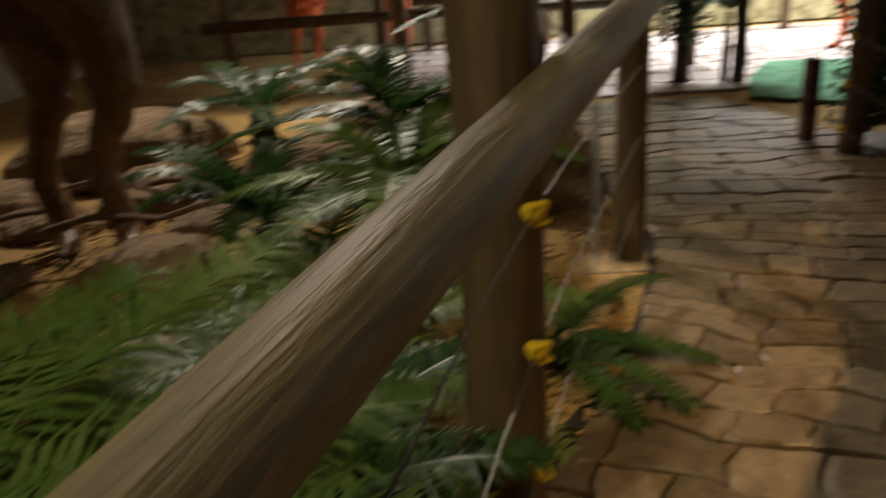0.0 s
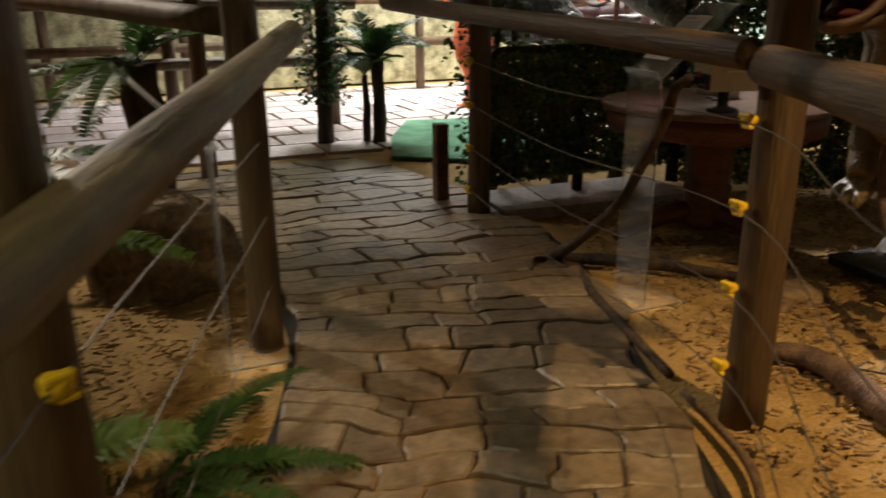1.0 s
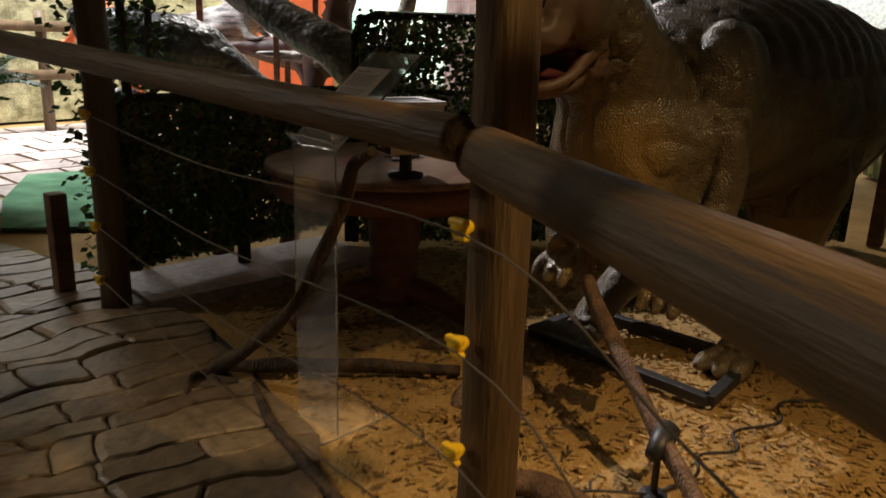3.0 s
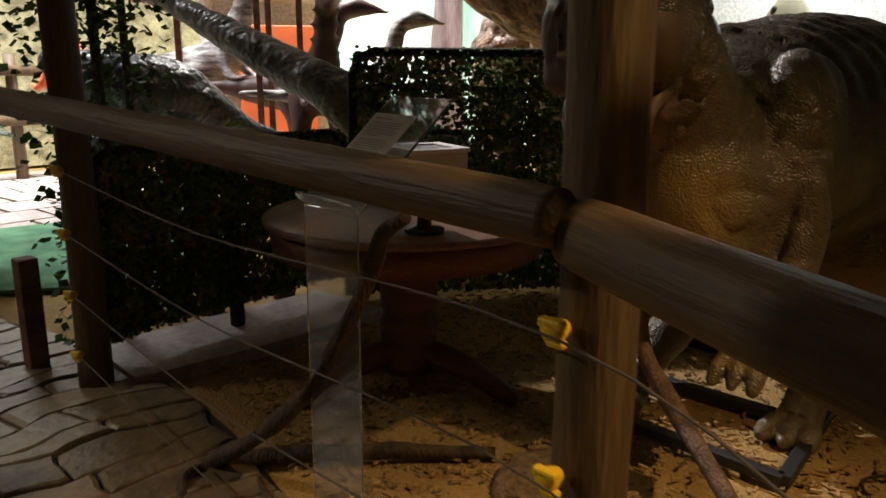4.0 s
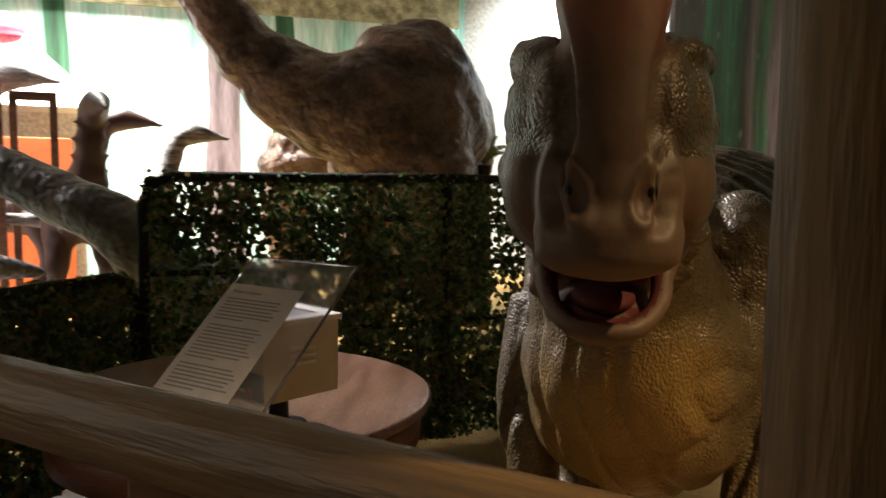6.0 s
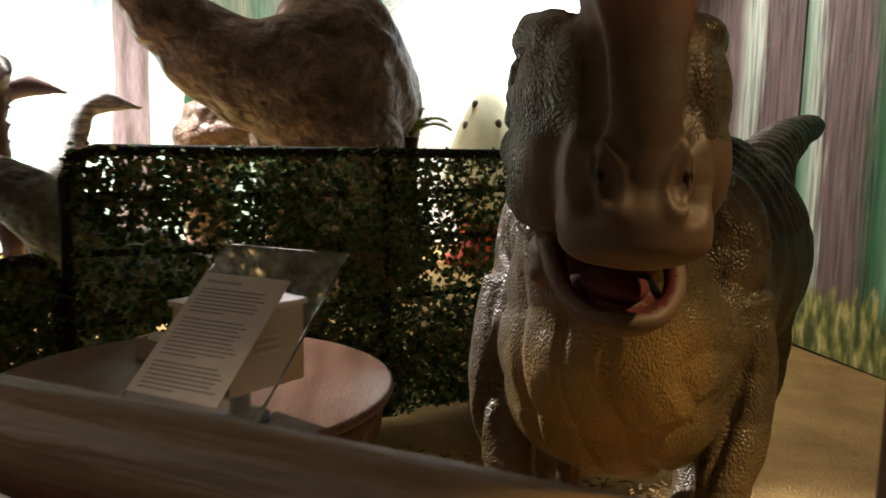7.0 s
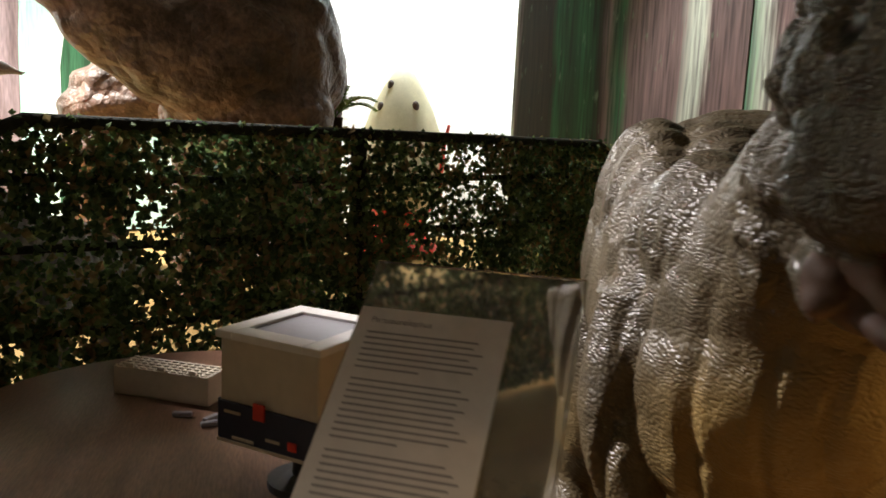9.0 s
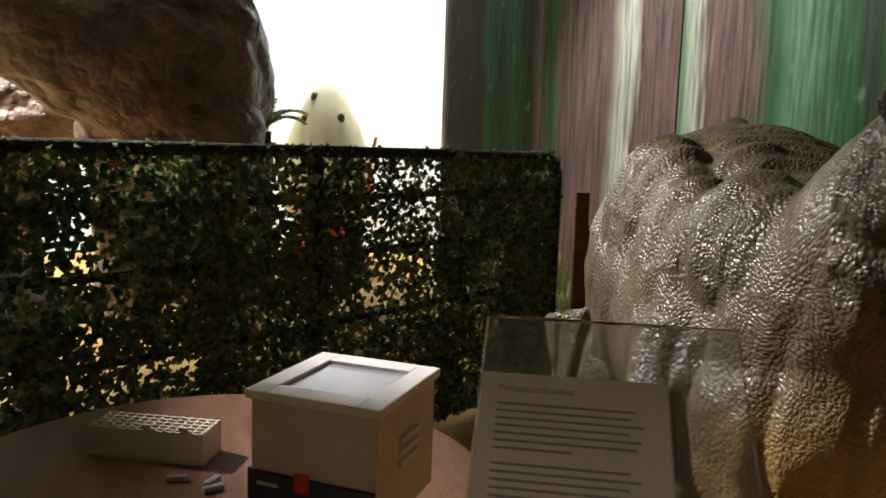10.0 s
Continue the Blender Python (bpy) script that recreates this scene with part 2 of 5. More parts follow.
GREEN, DEEP, MAUVE, BROWN, PALE, MINT = (0.028, 0.15, 0.065), (0.010, 0.055, 0.024), (0.20, 0.14, 0.15), (0.035, 0.022, 0.018), (0.66, 0.74, 0.70), (0.16, 0.38, 0.25)
M = {
    "sand": mat("sand", (0.29, 0.175, 0.054), (0.45, 0.285, 0.098), 3.0, 0.95, 0.8, 90, depth=0.015, grain=(0.6, 1.25)),
    "slab": mat("stamped_concrete", (0.13, 0.093, 0.056), (0.24, 0.178, 0.11), 3.0, 0.42, 0.6, 28, rand=0.35),
    "joint": mat("joint_grit", (0.012, 0.01, 0.008), (0.03, 0.024, 0.02), 8, 0.95, 0.4, 60),
    "plaza": mat("pale_paving", (0.38, 0.31, 0.29), (0.55, 0.47, 0.44), 3, 0.5, 0.3, 30, rand=0.3),
    "turf": mat("artificial_turf", (0.06, 0.17, 0.09), (0.12, 0.28, 0.15), 6, 0.95, 0.8, 160),
    "log": mat("peeled_log", (0.075, 0.043, 0.020), (0.150, 0.096, 0.045), 2.6, 0.6, 0.45, 22, stretch=(5, 5, 0.5), third=(0.042, 0.023, 0.011), grain=(0.5, 1.25)),
    "grey_log": mat("weathered_log", (0.13, 0.095, 0.042), (0.235, 0.18, 0.085), 2.6, 0.6, 0.40, 22, stretch=(5, 5, 0.5), third=(0.085, 0.05, 0.025), grain=(0.5, 1.25)),
    "bark": mat("dark_bark", (0.035, 0.022, 0.014), (0.10, 0.062, 0.035), 6, 0.8, 1.0, 40, stretch=(3, 3, 0.8)),
    "root": mat("dry_root", (0.10, 0.055, 0.03), (0.22, 0.13, 0.075), 5, 0.75, 0.9, 40, stretch=(4, 4, 0.8)),
    "yellow": plain("yellow_plastic", (0.85, 0.55, 0.02), 0.4),
    "wire": plain("dull_wire", (0.16, 0.14, 0.12), 0.5, 0.6),
    "black": plain("black_steel", (0.02, 0.02, 0.022), 0.5),
    "cable": plain("black_rubber", (0.02, 0.018, 0.016), 0.6),
    "table": mat("oiled_tabletop", (0.14, 0.07, 0.043), (0.23, 0.13, 0.085), 3, 0.32, 0.12, 40, stretch=(1, 6, 1)),
    "apron": mat("red_brown_wood", (0.10, 0.032, 0.016), (0.19, 0.07, 0.035), 4, 0.45, 0.3, 40, stretch=(1, 1, 4)),
    "cream": plain("cream_board", (0.62, 0.55, 0.45), 0.6),
    "white": plain("white_board", (0.78, 0.75, 0.72), 0.5),
    "film": plain("grey_film_window", (0.30, 0.29, 0.32), 0.35),
    "navy": plain("navy_print", (0.012, 0.016, 0.045), 0.35),
    "red": plain("red_print", (0.65, 0.04, 0.02), 0.5),
    "paper": plain("paper", (0.72, 0.68, 0.66), 0.7),
    "ink": plain("ink", (0.30, 0.28, 0.29), 0.8),
    "acrylic": clear("clear_acrylic", (0.86, 0.88, 0.9), 0.05),
    "net": mat("netting_leaf", (0.06, 0.11, 0.045), (0.22, 0.33, 0.13), 5, 0.7, 0.3, 60, island=0.7, third=(0.30, 0.23, 0.11)),
    "rope": mat("netting_cord", (0.008, 0.011, 0.006), (0.025, 0.03, 0.016), 20, 0.9, 0.6, 80),
    "leaf": mat("palm_leaf", (0.03, 0.085, 0.015), (0.085, 0.17, 0.035), 3, 0.4, 0.2, 50, island=0.4),
    "leaf_light": mat("fresh_palm_leaf", (0.12, 0.20, 0.035), (0.27, 0.37, 0.09), 3, 0.45, 0.2, 50, island=0.4),
    "ivy": mat("plastic_ivy", (0.02, 0.055, 0.015), (0.07, 0.15, 0.04), 5, 0.5, 0.2, 60, island=0.6),
    "rock": mat("fake_rock", (0.16, 0.10, 0.055), (0.32, 0.22, 0.12), 4, 0.9, 1.0, 30, depth=0.03),
    "para": scaly("parasaur_skin", (0.062, 0.048, 0.028), (0.135, 0.108, 0.068), (0.30, 0.20, 0.07), 0, 1, 160, 0.34, 0.55, 0.006),
    "mouth": plain("red_mouth", (0.10, 0.012, 0.012), 0.8),
    "dark": plain("glossy_black", (0.01, 0.01, 0.01), 0.35),
    "brach": scaly("big_sauropod_skin", (0.060, 0.034, 0.024), (0.26, 0.155, 0.115), None, 0, 0, 11, 0.5, 0.9, 0.03),
    "grey": scaly("grey_sauropod_skin", (0.10, 0.10, 0.105), (0.27, 0.26, 0.26), None, 0, 0, 24, 0.4, 0.9),
    "grey_dark": scaly("dark_grey_skin", (0.03, 0.03, 0.034), (0.10, 0.10, 0.11), None, 0, 0, 20, 0.35, 0.9),
    "brown": scaly("brown_dinosaur_skin", (0.13, 0.06, 0.025), (0.25, 0.13, 0.055), None, 0, 0, 24, 0.45, 0.6),
    "stripe": mat("striped_skin", (0.05, 0.045, 0.045), (0.40, 0.37, 0.36), 7, 0.5, 0.5, 40, stretch=(1, 1, 5)),
    "maroon": plain("dark_maroon_skin", (0.055, 0.022, 0.018), 0.5),
    "orange": plain("orange_paint", (0.75, 0.16, 0.05), 0.5),
    "egg": plain("pale_egg_shell", (0.56, 0.52, 0.34), 0.6),
    "spot": plain("egg_spot", (0.06, 0.035, 0.02), 0.6),
    "wall": mat("white_wall", (0.72, 0.74, 0.72), (0.84, 0.86, 0.84), 1.5, 0.8, 0.1, 30),
    "hall": mat("grey_hall_wall", (0.32, 0.30, 0.27), (0.46, 0.43, 0.39), 1.5, 0.9, 0.2, 20),
    "thatch": mat("woven_netting_wall", (0.16, 0.14, 0.07), (0.42, 0.38, 0.22), 9, 0.9, 0.8, 50),
    "forest": mural("forest_mural", 2.7, [(0.0, DEEP), (0.16, GREEN), (0.22, MAUVE), (0.34, MAUVE), (0.40, GREEN), (0.52, DEEP), (0.60, GREEN), (0.70, MINT), (0.745, GREEN), (0.80, MAUVE), (0.90, MAUVE), (0.94, PALE), (1.0, MINT)], (0.20, 0.24, 0.07)),
    "forest_dark": mural("dark_forest_mural", 2.2, [(0.0, MAUVE), (0.13, MAUVE), (0.16, PALE), (0.20, PALE), (0.24, MAUVE), (0.42, MAUVE), (0.46, GREEN), (0.52, MAUVE), (0.545, BROWN), (0.57, DEEP), (0.64, GREEN), (0.70, DEEP), (0.77, GREEN), (0.79, BROWN), (0.95, BROWN), (0.97, MAUVE), (1.0, PALE)], (0.10, 0.14, 0.05)),
    "mural": mat("painted_forest", (0.02, 0.06, 0.03), (0.06, 0.19, 0.10), 2.2, 0.4, 0.1, 16, stretch=(6, 6, 0.3), third=(0.22, 0.40, 0.26)),
    "mural_pale": mat("pale_painted_forest", (0.32, 0.62, 0.52), (0.72, 0.86, 0.80), 1.1, 0.5, 0.1, 8, stretch=(4, 4, 0.35), third=(0.85, 0.9, 0.85)),
    "paint_mauve": mat("painted_mauve_trunk", (0.12, 0.085, 0.085), (0.25, 0.19, 0.20), 2, 0.5, 0.1, 14, stretch=(4, 4, 0.5)),
    "paint_light": mat("painted_light_gap", (0.62, 0.72, 0.68), (0.85, 0.9, 0.88), 2, 0.5, 0.1, 14, stretch=(4, 4, 0.5)),
    "pink": plain("pink_light_cap", (0.85, 0.12, 0.2), 0.5),
    "chip": mat("red_brown_fence", (0.10, 0.045, 0.025), (0.20, 0.10, 0.055), 5, 0.7, 0.4, 40, stretch=(1, 1, 4)),
}


for key in ("net", "leaf", "leaf_light", "ivy"):  # thin leaves let some light through
    n, l = M[key].node_tree.nodes, M[key].node_tree.links
    p = n["Principled BSDF"]
    tr = n.new("ShaderNodeBsdfTranslucent")
    l.new(p.inputs["Base Color"].links[0].from_socket, tr.inputs["Color"])
    mx = n.new("ShaderNodeMixShader")
    mx.inputs[0].default_value = 0.4
    l.new(p.outputs[0], mx.inputs[1])
    l.new(tr.outputs[0], mx.inputs[2])
    l.new(mx.outputs[0], n["Material Output"].inputs["Surface"])


# ---- builders ----
def link(name, bm, material, parent=None, smooth=False, label=""):
    me = bpy.data.meshes.new(name)
    bmesh.ops.recalc_face_normals(bm, faces=bm.faces)
    bm.to_mesh(me)
    bm.free()
    for one in material if isinstance(material, (list, tuple)) else [material]:
        me.materials.append(one)
    if smooth:
        me.polygons.foreach_set("use_smooth", [True] * len(me.polygons))
    ob = new(name, me)
    if parent:
        ob.parent = parent
    if label:
        ob["label"] = label
    return ob


def part(name, bm, material, parent, label="", smooth=False):
    return link(name, bm, material, parent, smooth, label)


def empty(name, place=(0, 0, 0), turn=0):
    ob = new(name)
    ob.matrix_basis = pose(*place, 0, 0, turn)
    return ob


def box(bm, c, s, m=None, bevel=0.0):
    r = bmesh.ops.create_cube(bm, size=1)
    bmesh.ops.transform(bm, matrix=(m or Matrix()) @ Matrix.Translation(c) @ Matrix.Diagonal((*s, 1)), verts=r["verts"])
    if bevel:
        es = list({e for v in r["verts"] for e in v.link_edges})
        bmesh.ops.bevel(bm, geom=es, offset=bevel, segments=2, affect="EDGES", profile=0.5)
    return bm


def boxed(c, s, m=None, bevel=0.0):
    return box(bmesh.new(), c, s, m, bevel)


def tube(bm, pts, radii, segs=12, squash=1.0, wobble=0.0, seed=0, caps=True):
    """A round limb through points; radii per point; squash flattens it vertically."""
    pts = [Vector(p) for p in pts]
    rings = []
    side = None
    for i, p in enumerate(pts):
        d = (pts[min(i + 1, len(pts) - 1)] - pts[max(i - 1, 0)]).normalized()
        if side is None:
            side = d.cross(Vector((0, 0, 1)))
            side = side if side.length > 0.2 else Vector((1, 0, 0))
        side = (side - d * side.dot(d)).normalized()
        up = side.cross(d).normalized()
        ring = []
        for k in range(segs):
            a = 2 * math.pi * k / segs
            r = radii[i] * (1 + wobble * noise.noise(Vector((p.x * 6 + seed, p.y * 6 + k * 1.7, p.z * 6 + seed))))
            ring.append(bm.verts.new(p + side * (r * math.cos(a)) + up * (r * squash * math.sin(a))))
        rings.append(ring)
    for a, b in zip(rings, rings[1:]):
        for k in range(segs):
            bm.faces.new((a[k], a[(k + 1) % segs], b[(k + 1) % segs], b[k]))
    if caps:
        bm.faces.new(rings[0][::-1])
        bm.faces.new(rings[-1])
    return bm


def curve(pts, steps=5):
    """Catmull-Rom points through pts (tuples of any length)."""
    P = [np.array(p, float) for p in pts]
    P = [2 * P[0] - P[1], *P, 2 * P[-1] - P[-2]]
    out = []
    for i in range(1, len(P) - 2):
        for k in range(steps):
            t = k / steps
            a, b, c, d = P[i - 1:i + 3]
            out.append(0.5 * (2 * b + (c - a) * t + (2 * a - 5 * b + 4 * c - d) * t * t + (3 * b - a - 3 * c + d) * t ** 3))
    out.append(P[-2])
    return out


def limb(bm, rows, steps=5, **kw):
    c = curve(rows, steps)
    return tube(bm, [r[:3] for r in c], [max(r[3], 0.002) for r in c], **kw)


def ball(bm, c, r, m=None, u=18, v=12):
    q = bmesh.ops.create_uvsphere(bm, u_segments=u, v_segments=v, radius=1)
    r = r if isinstance(r, (tuple, list)) else (r, r, r)
    bmesh.ops.transform(bm, matrix=(m or Matrix()) @ Matrix.Translation(c) @ Matrix.Diagonal((*r, 1)), verts=q["verts"])
    return bm


def lathe(profile, segs=48, c=(0, 0, 0)):
    bm = bmesh.new()
    rings = []
    for r, z in profile:
        rings.append([bm.verts.new((c[0] + r * math.cos(2 * math.pi * k / segs), c[1] + r * math.sin(2 * math.pi * k / segs), c[2] + z)) for k in range(segs)])
    for a, b in zip(rings, rings[1:]):
        for k in range(segs):
            bm.faces.new((a[k], a[(k + 1) % segs], b[(k + 1) % segs], b[k]))
    bm.faces.new(rings[0][::-1])
    bm.faces.new(rings[-1])
    return bm


def prism(pts, z0, z1):
    """An upright prism over a plan outline."""
    bm = bmesh.new()
    lo = [bm.verts.new((x, y, z0)) for x, y in pts]
    hi = [bm.verts.new((x, y, z1)) for x, y in pts]
    bm.faces.new(lo[::-1])
    bm.faces.new(hi)
    n = len(pts)
    for k in range(n):
        bm.faces.new((lo[k], lo[(k + 1) % n], hi[(k + 1) % n], hi[k]))
    return bm


def fused(name, bm, voxel, materials, shape=None, choose=None, paint=None, smooth_steps=6):
    """Joins overlapping lumps into one skin. shape moves a vertex, choose gives a face its material, paint a vertex its share of the second colour."""
    me = bpy.data.meshes.new(name)
    bm.to_mesh(me)
    bm.free()
    tmp = new(name + "_tmp", me)
    rm = tmp.modifiers.new("remesh", "REMESH")
    rm.mode, rm.voxel_size, rm.use_smooth_shade = "VOXEL", voxel, True
    sm = tmp.modifiers.new("smooth", "SMOOTH")
    sm.factor, sm.iterations = 0.5, smooth_steps
    done = bpy.data.meshes.new_from_object(tmp.evaluated_get(bpy.context.evaluated_depsgraph_get()))
    bpy.data.objects.remove(tmp)
    done.materials.clear()
    for one in materials:
        done.materials.append(one)
    co = [v.co.copy() for v in done.vertices]
    nm = [v.normal.copy() for v in done.vertices]
    if choose:
        done.polygons.foreach_set("material_index", [choose(f.center, f.normal) for f in done.polygons])
    if paint:
        tones = [paint(c, n) for c, n in zip(co, nm)]
        for k, word in enumerate(("paint", "muzzle", "blush")):
            at = done.attributes.new(word, "FLOAT", "POINT")
            at.data.foreach_set("value", [t[k] for t in tones])
    if shape:
        done.vertices.foreach_set("co", [x for c, n in zip(co, nm) for x in shape(c, n)])
        done.update()
    done.polygons.foreach_set("use_smooth", [True] * len(done.polygons))
    return new(name, done)


def wall(name, a, b, z0, z1, thick, material, label):
    a, b = Vector((*a, 0)), Vector((*b, 0))
    d = b - a
    m = Matrix.Translation((a + b) / 2) @ Matrix.Rotation(math.atan2(d.y, d.x), 4, "Z")
    ob = link(name, boxed((0, 0, (z0 + z1) / 2), (d.length, thick, z1 - z0)), material)
    ob.matrix_basis = m
    return tagged(ob, label, "wall", kind="structure")


# ---- structure ----
GROUND = link("ground", prism([(-5, -4), (10, -4), (10, 10), (-5, 10)], -0.3, -0.03), M["sand"])
tagged(GROUND, "loose ochre sand and wood chips over the floor", "ground", kind="structure")
bm = bmesh.new()
bmesh.ops.create_grid(bm, x_segments=130, y_segments=130, size=1)
for v in bm.verts:
    x, y = 2.2 + v.co.x * 4.2, 2.0 + v.co.y * 4.2
    v.co = (x, y, -0.012 + 0.016 * noise.noise(Vector((x * 1.7, y * 1.7, 0))) + 0.007 * noise.noise(Vector((x * 9, y * 9, 3))))
tagged(link("sand_bed", bm, M["sand"], None, True), "ochre sand strewn with wood chips beside the path", "sand", kind="structure")

wall("wall_mural", (3.4, -1.08), (5.75, 0.26), 0, 4.2, 0.12, M["forest"], "wall painted with a green forest mural")
wall("wall_mural_return", (5.75, 0.28), (7.355, 1.785), 0, 4.2, 0.12, M["forest_dark"], "wall painted with dark forest trunks")
wall("wall_passage", (7.40, 1.76), (9.6, 1.4), 0, 4.2, 0.12, M["wall"], "white painted wall of the bright passage")
wall("wall_bright", (9.6, 1.4), (9.6, 4.7), 0, 4.2, 0.12, M["wall"], "brightly lit white wall behind the egg")
wall("wall_pale_mural", (9.55, 4.7), (5.6, 9.0), 0, 4.2, 0.12, M["mural_pale"], "wall with a pale turquoise forest mural")
wall("wall_back", (5.6, 9.0), (-5, 9.0), 0, 4.2, 0.12, M["thatch"], "far wall hung with straw-coloured netting")
# assumed enclosure: hall walls and ceiling, their grey raised to bounce fill light
wall("wall_left", (-4.9, 9.0), (-4.9, -4), 0, 4.2, 0.12, M["hall"], "assumed grey hall wall, paled to bounce light")
wall("wall_behind", (-4.9, -3.9), (3.4, -3.9), 0, 4.2, 0.12, M["hall"], "assumed grey hall wall behind the path, paled to bounce light")
wall("wall_side", (3.4, -3.9), (3.4, -1.05), 0, 4.2, 0.12, M["hall"], "assumed grey hall wall beside the mural, paled to bounce light")
tagged(link("ceiling", boxed((2.4, 2.5, 4.3), (15, 13.4, 0.2)), M["hall"]), "assumed grey ceiling over the hall, paled to bounce light", "ceiling", kind="structure")

# path of stamped slabs: rows across a curved strip, each row broken into uneven stones
EDGE = [  # right edge, left edge
    ((-0.35, -2.6), (-1.75, -2.2)), ((-0.05, -1.4), (-1.35, -1.1)), ((0.35, -0.55), (-0.95, -0.15)), ((0.72, 0.45), (-0.28, 0.85)), ((0.95, 1.09), (-0.02, 1.5)),
    ((1.20, 1.71), (0.04, 1.95)), ((1.36, 2.4), (0.02, 2.5)), ((1.36, 3.1), (-0.10, 3.1)), ((1.22, 3.9), (-0.35, 3.8)), ((1.0, 4.5), (-0.6, 4.45))]
strip = curve([(*a, *b) for a, b in EDGE], 12)
tagged(link("pavement_bed", prism([(r[0] + 0.02, r[1]) for r in strip] + [(r[2] - 0.02, r[3]) for r in strip[::-1]], -0.06, -0.006), M["joint"]), "dark gritty bed under the path slabs", "pavement", kind="structure")
PATHS = empty("pavement")
tagged(PATHS, "curving path of stamped brown concrete slabs with dark joints", "pavement", kind="structure")
length = [0.0]
for a, b in zip(strip, strip[1:]):
    length.append(length[-1] + float(np.hypot(*((a[:2] + a[2:]) / 2 - (b[:2] + b[2:]) / 2))))


def strip_at(s, u):
    s = min(max(s, 0), length[-1] - 1e-6)
    i = max(k for k in range(len(strip) - 1) if length[k] <= s)
    k = (s - length[i]) / (length[i + 1] - length[i])
    r = strip[i] * (1 - k) + strip[i + 1] * k
    p = r[2:] * (1 - u) + r[:2] * u
    q = np.array([noise.noise(Vector((p[0] * 3.1, p[1] * 3.1, 7))), noise.noise(Vector((p[0] * 3.1, p[1] * 3.1, 17)))])
    return p + 0.075 * q


rng = random.Random(4)


def wander(s, u):
    """A place on the path, with the joints' waves: broad ones and small kinks."""
    p = strip_at(s, u)
    edge = min(1.0, 14 * u, 14 * (1 - u))
    q = [0.030 * noise.noise(Vector((p[0] * 6.5, p[1] * 6.5, 31 + k))) + 0.014 * noise.noise(Vector((p[0] * 21, p[1] * 21, 51 + k))) for k in (0, 9)]
    return p + edge * np.array(q)


s = 0.0
SLABS = []
while s < length[-1] - 0.1:
    e = s + rng.choice((0.10, 0.12, 0.135, 0.155, 0.19))
    cuts = [0.0]
    while cuts[-1] < 0.84:
        cuts.append(cuts[-1] + rng.uniform(0.11, 0.34))
    cuts[-1] = 1.0
    SLABS += [(s, e, u0, u1) for u0, u1 in zip(cuts, cuts[1:])]
    s = e
for s, e, u0, u1 in SLABS:
    g, h = rng.uniform(0.004, 0.007), rng.uniform(0.0022, 0.0045)
    skew = rng.uniform(-0.012, 0.012)
    S0, S1, U0, U1 = s + g, e - g, u0 + h, u1 - h
    line = [(S0, U0 + (U1 - U0) * k / 6) for k in range(6)] + [(S0 + (S1 - S0) * k / 3, U1) for k in range(3)]
    line += [(S1, U1 - (U1 - U0) * k / 6) for k in range(6)] + [(S1 - (S1 - S0) * k / 3, U0) for k in range(3)]
    outline = [wander(*q) for q in line]
    c = sum(outline) / len(outline)
    bm = bmesh.new()
    lift = rng.uniform(0.010, 0.018)
    lo = [bm.verts.new((*p, -0.02)) for p in outline]
    mid = [bm.verts.new((*p, lift - 0.006)) for p in outline]
    hi = [bm.verts.new((*(p + (c - p) * 0.08), lift + skew * (p[0] - c[0]) + rng.uniform(-0.001, 0.001))) for p in outline]
    n = len(outline)
    for A, B in ((lo, mid), (mid, hi)):
        for k in range(n):
            bm.faces.new((A[(k + 1) % n], A[k], B[k], B[(k + 1) % n]))
    bm.faces.new(hi[::-1])
    part("slab", bm, M["slab"], PATHS)

# pale paved square beyond, with its own large slabs, and the turf mat
PLAZA = empty("pavement_square")
tagged(PLAZA, "pale paving of the brightly lit square beyond the path", "pavement", kind="structure")
for i in range(13):
    for j in range(9):
        x, y = -1.6 + i * 0.42 + (j % 2) * 0.2, 4.65 + j * 0.42
        part("slab", prism([(x + rng.uniform(0, .03), y + rng.uniform(0, .03)), (x + 0.40, y + rng.uniform(0, .03)), (x + 0.40 - rng.uniform(0, .03), y + 0.40), (x, y + 0.40)], -0.02, 0.012), M["plaza"], PLAZA)
bm = prism([(1.27, 4.3), (1.85, 3.9), (2.9, 4.3), (2.7, 5.6), (1.9, 5.75), (1.5, 5.0)], 0.0, 0.018)
tagged(link("turf_mat", bm, M["turf"]), "green artificial turf mat on the paving", "turf", kind="structure")
# light that leaks under the low screen, put in as a pale strip
tagged(link("pale_strip", prism([(1.30, 2.68), (1.9, 2.62), (2.42, 2.60), (2.42, 3.06), (1.34, 3.1)], -0.02, 0.035), M["plaza"]), "pale strip standing in for light leaking under the netting", "kerb", kind="structure")


# ---- posts, rails and wire ----
def log(name, rows, material, label, category, wob=0.05, seed=0, group=""):
    bm = bmesh.new()
    limb(bm, rows, 6, segs=20, wobble=wob, seed=seed)
    ob = link(name, bm, material, None, True)
    return tagged(ob, label, category, group=group)


POSTS = [((1.003, 0.712), 0.0545, 3.2), ((-0.565, 0.27), 0.068, 3.2), ((-0.07, 1.66), 0.052, 3.2), ((1.215, 2.80), 0.055, 3.2)]
for k, ((x, y), r, h) in enumerate(POSTS):
    log("fence_post", [(x, y, -0.02, r * 1.04), (x + 0.004, y, 0.7, r), (x - 0.004, y + 0.004, 1.6, r * 0.97), (x, y, h, r * 0.93)], M["log"],
        "round timber post of the rail fence set in sand", "post", 0.06, k * 3.1, "fence posts")


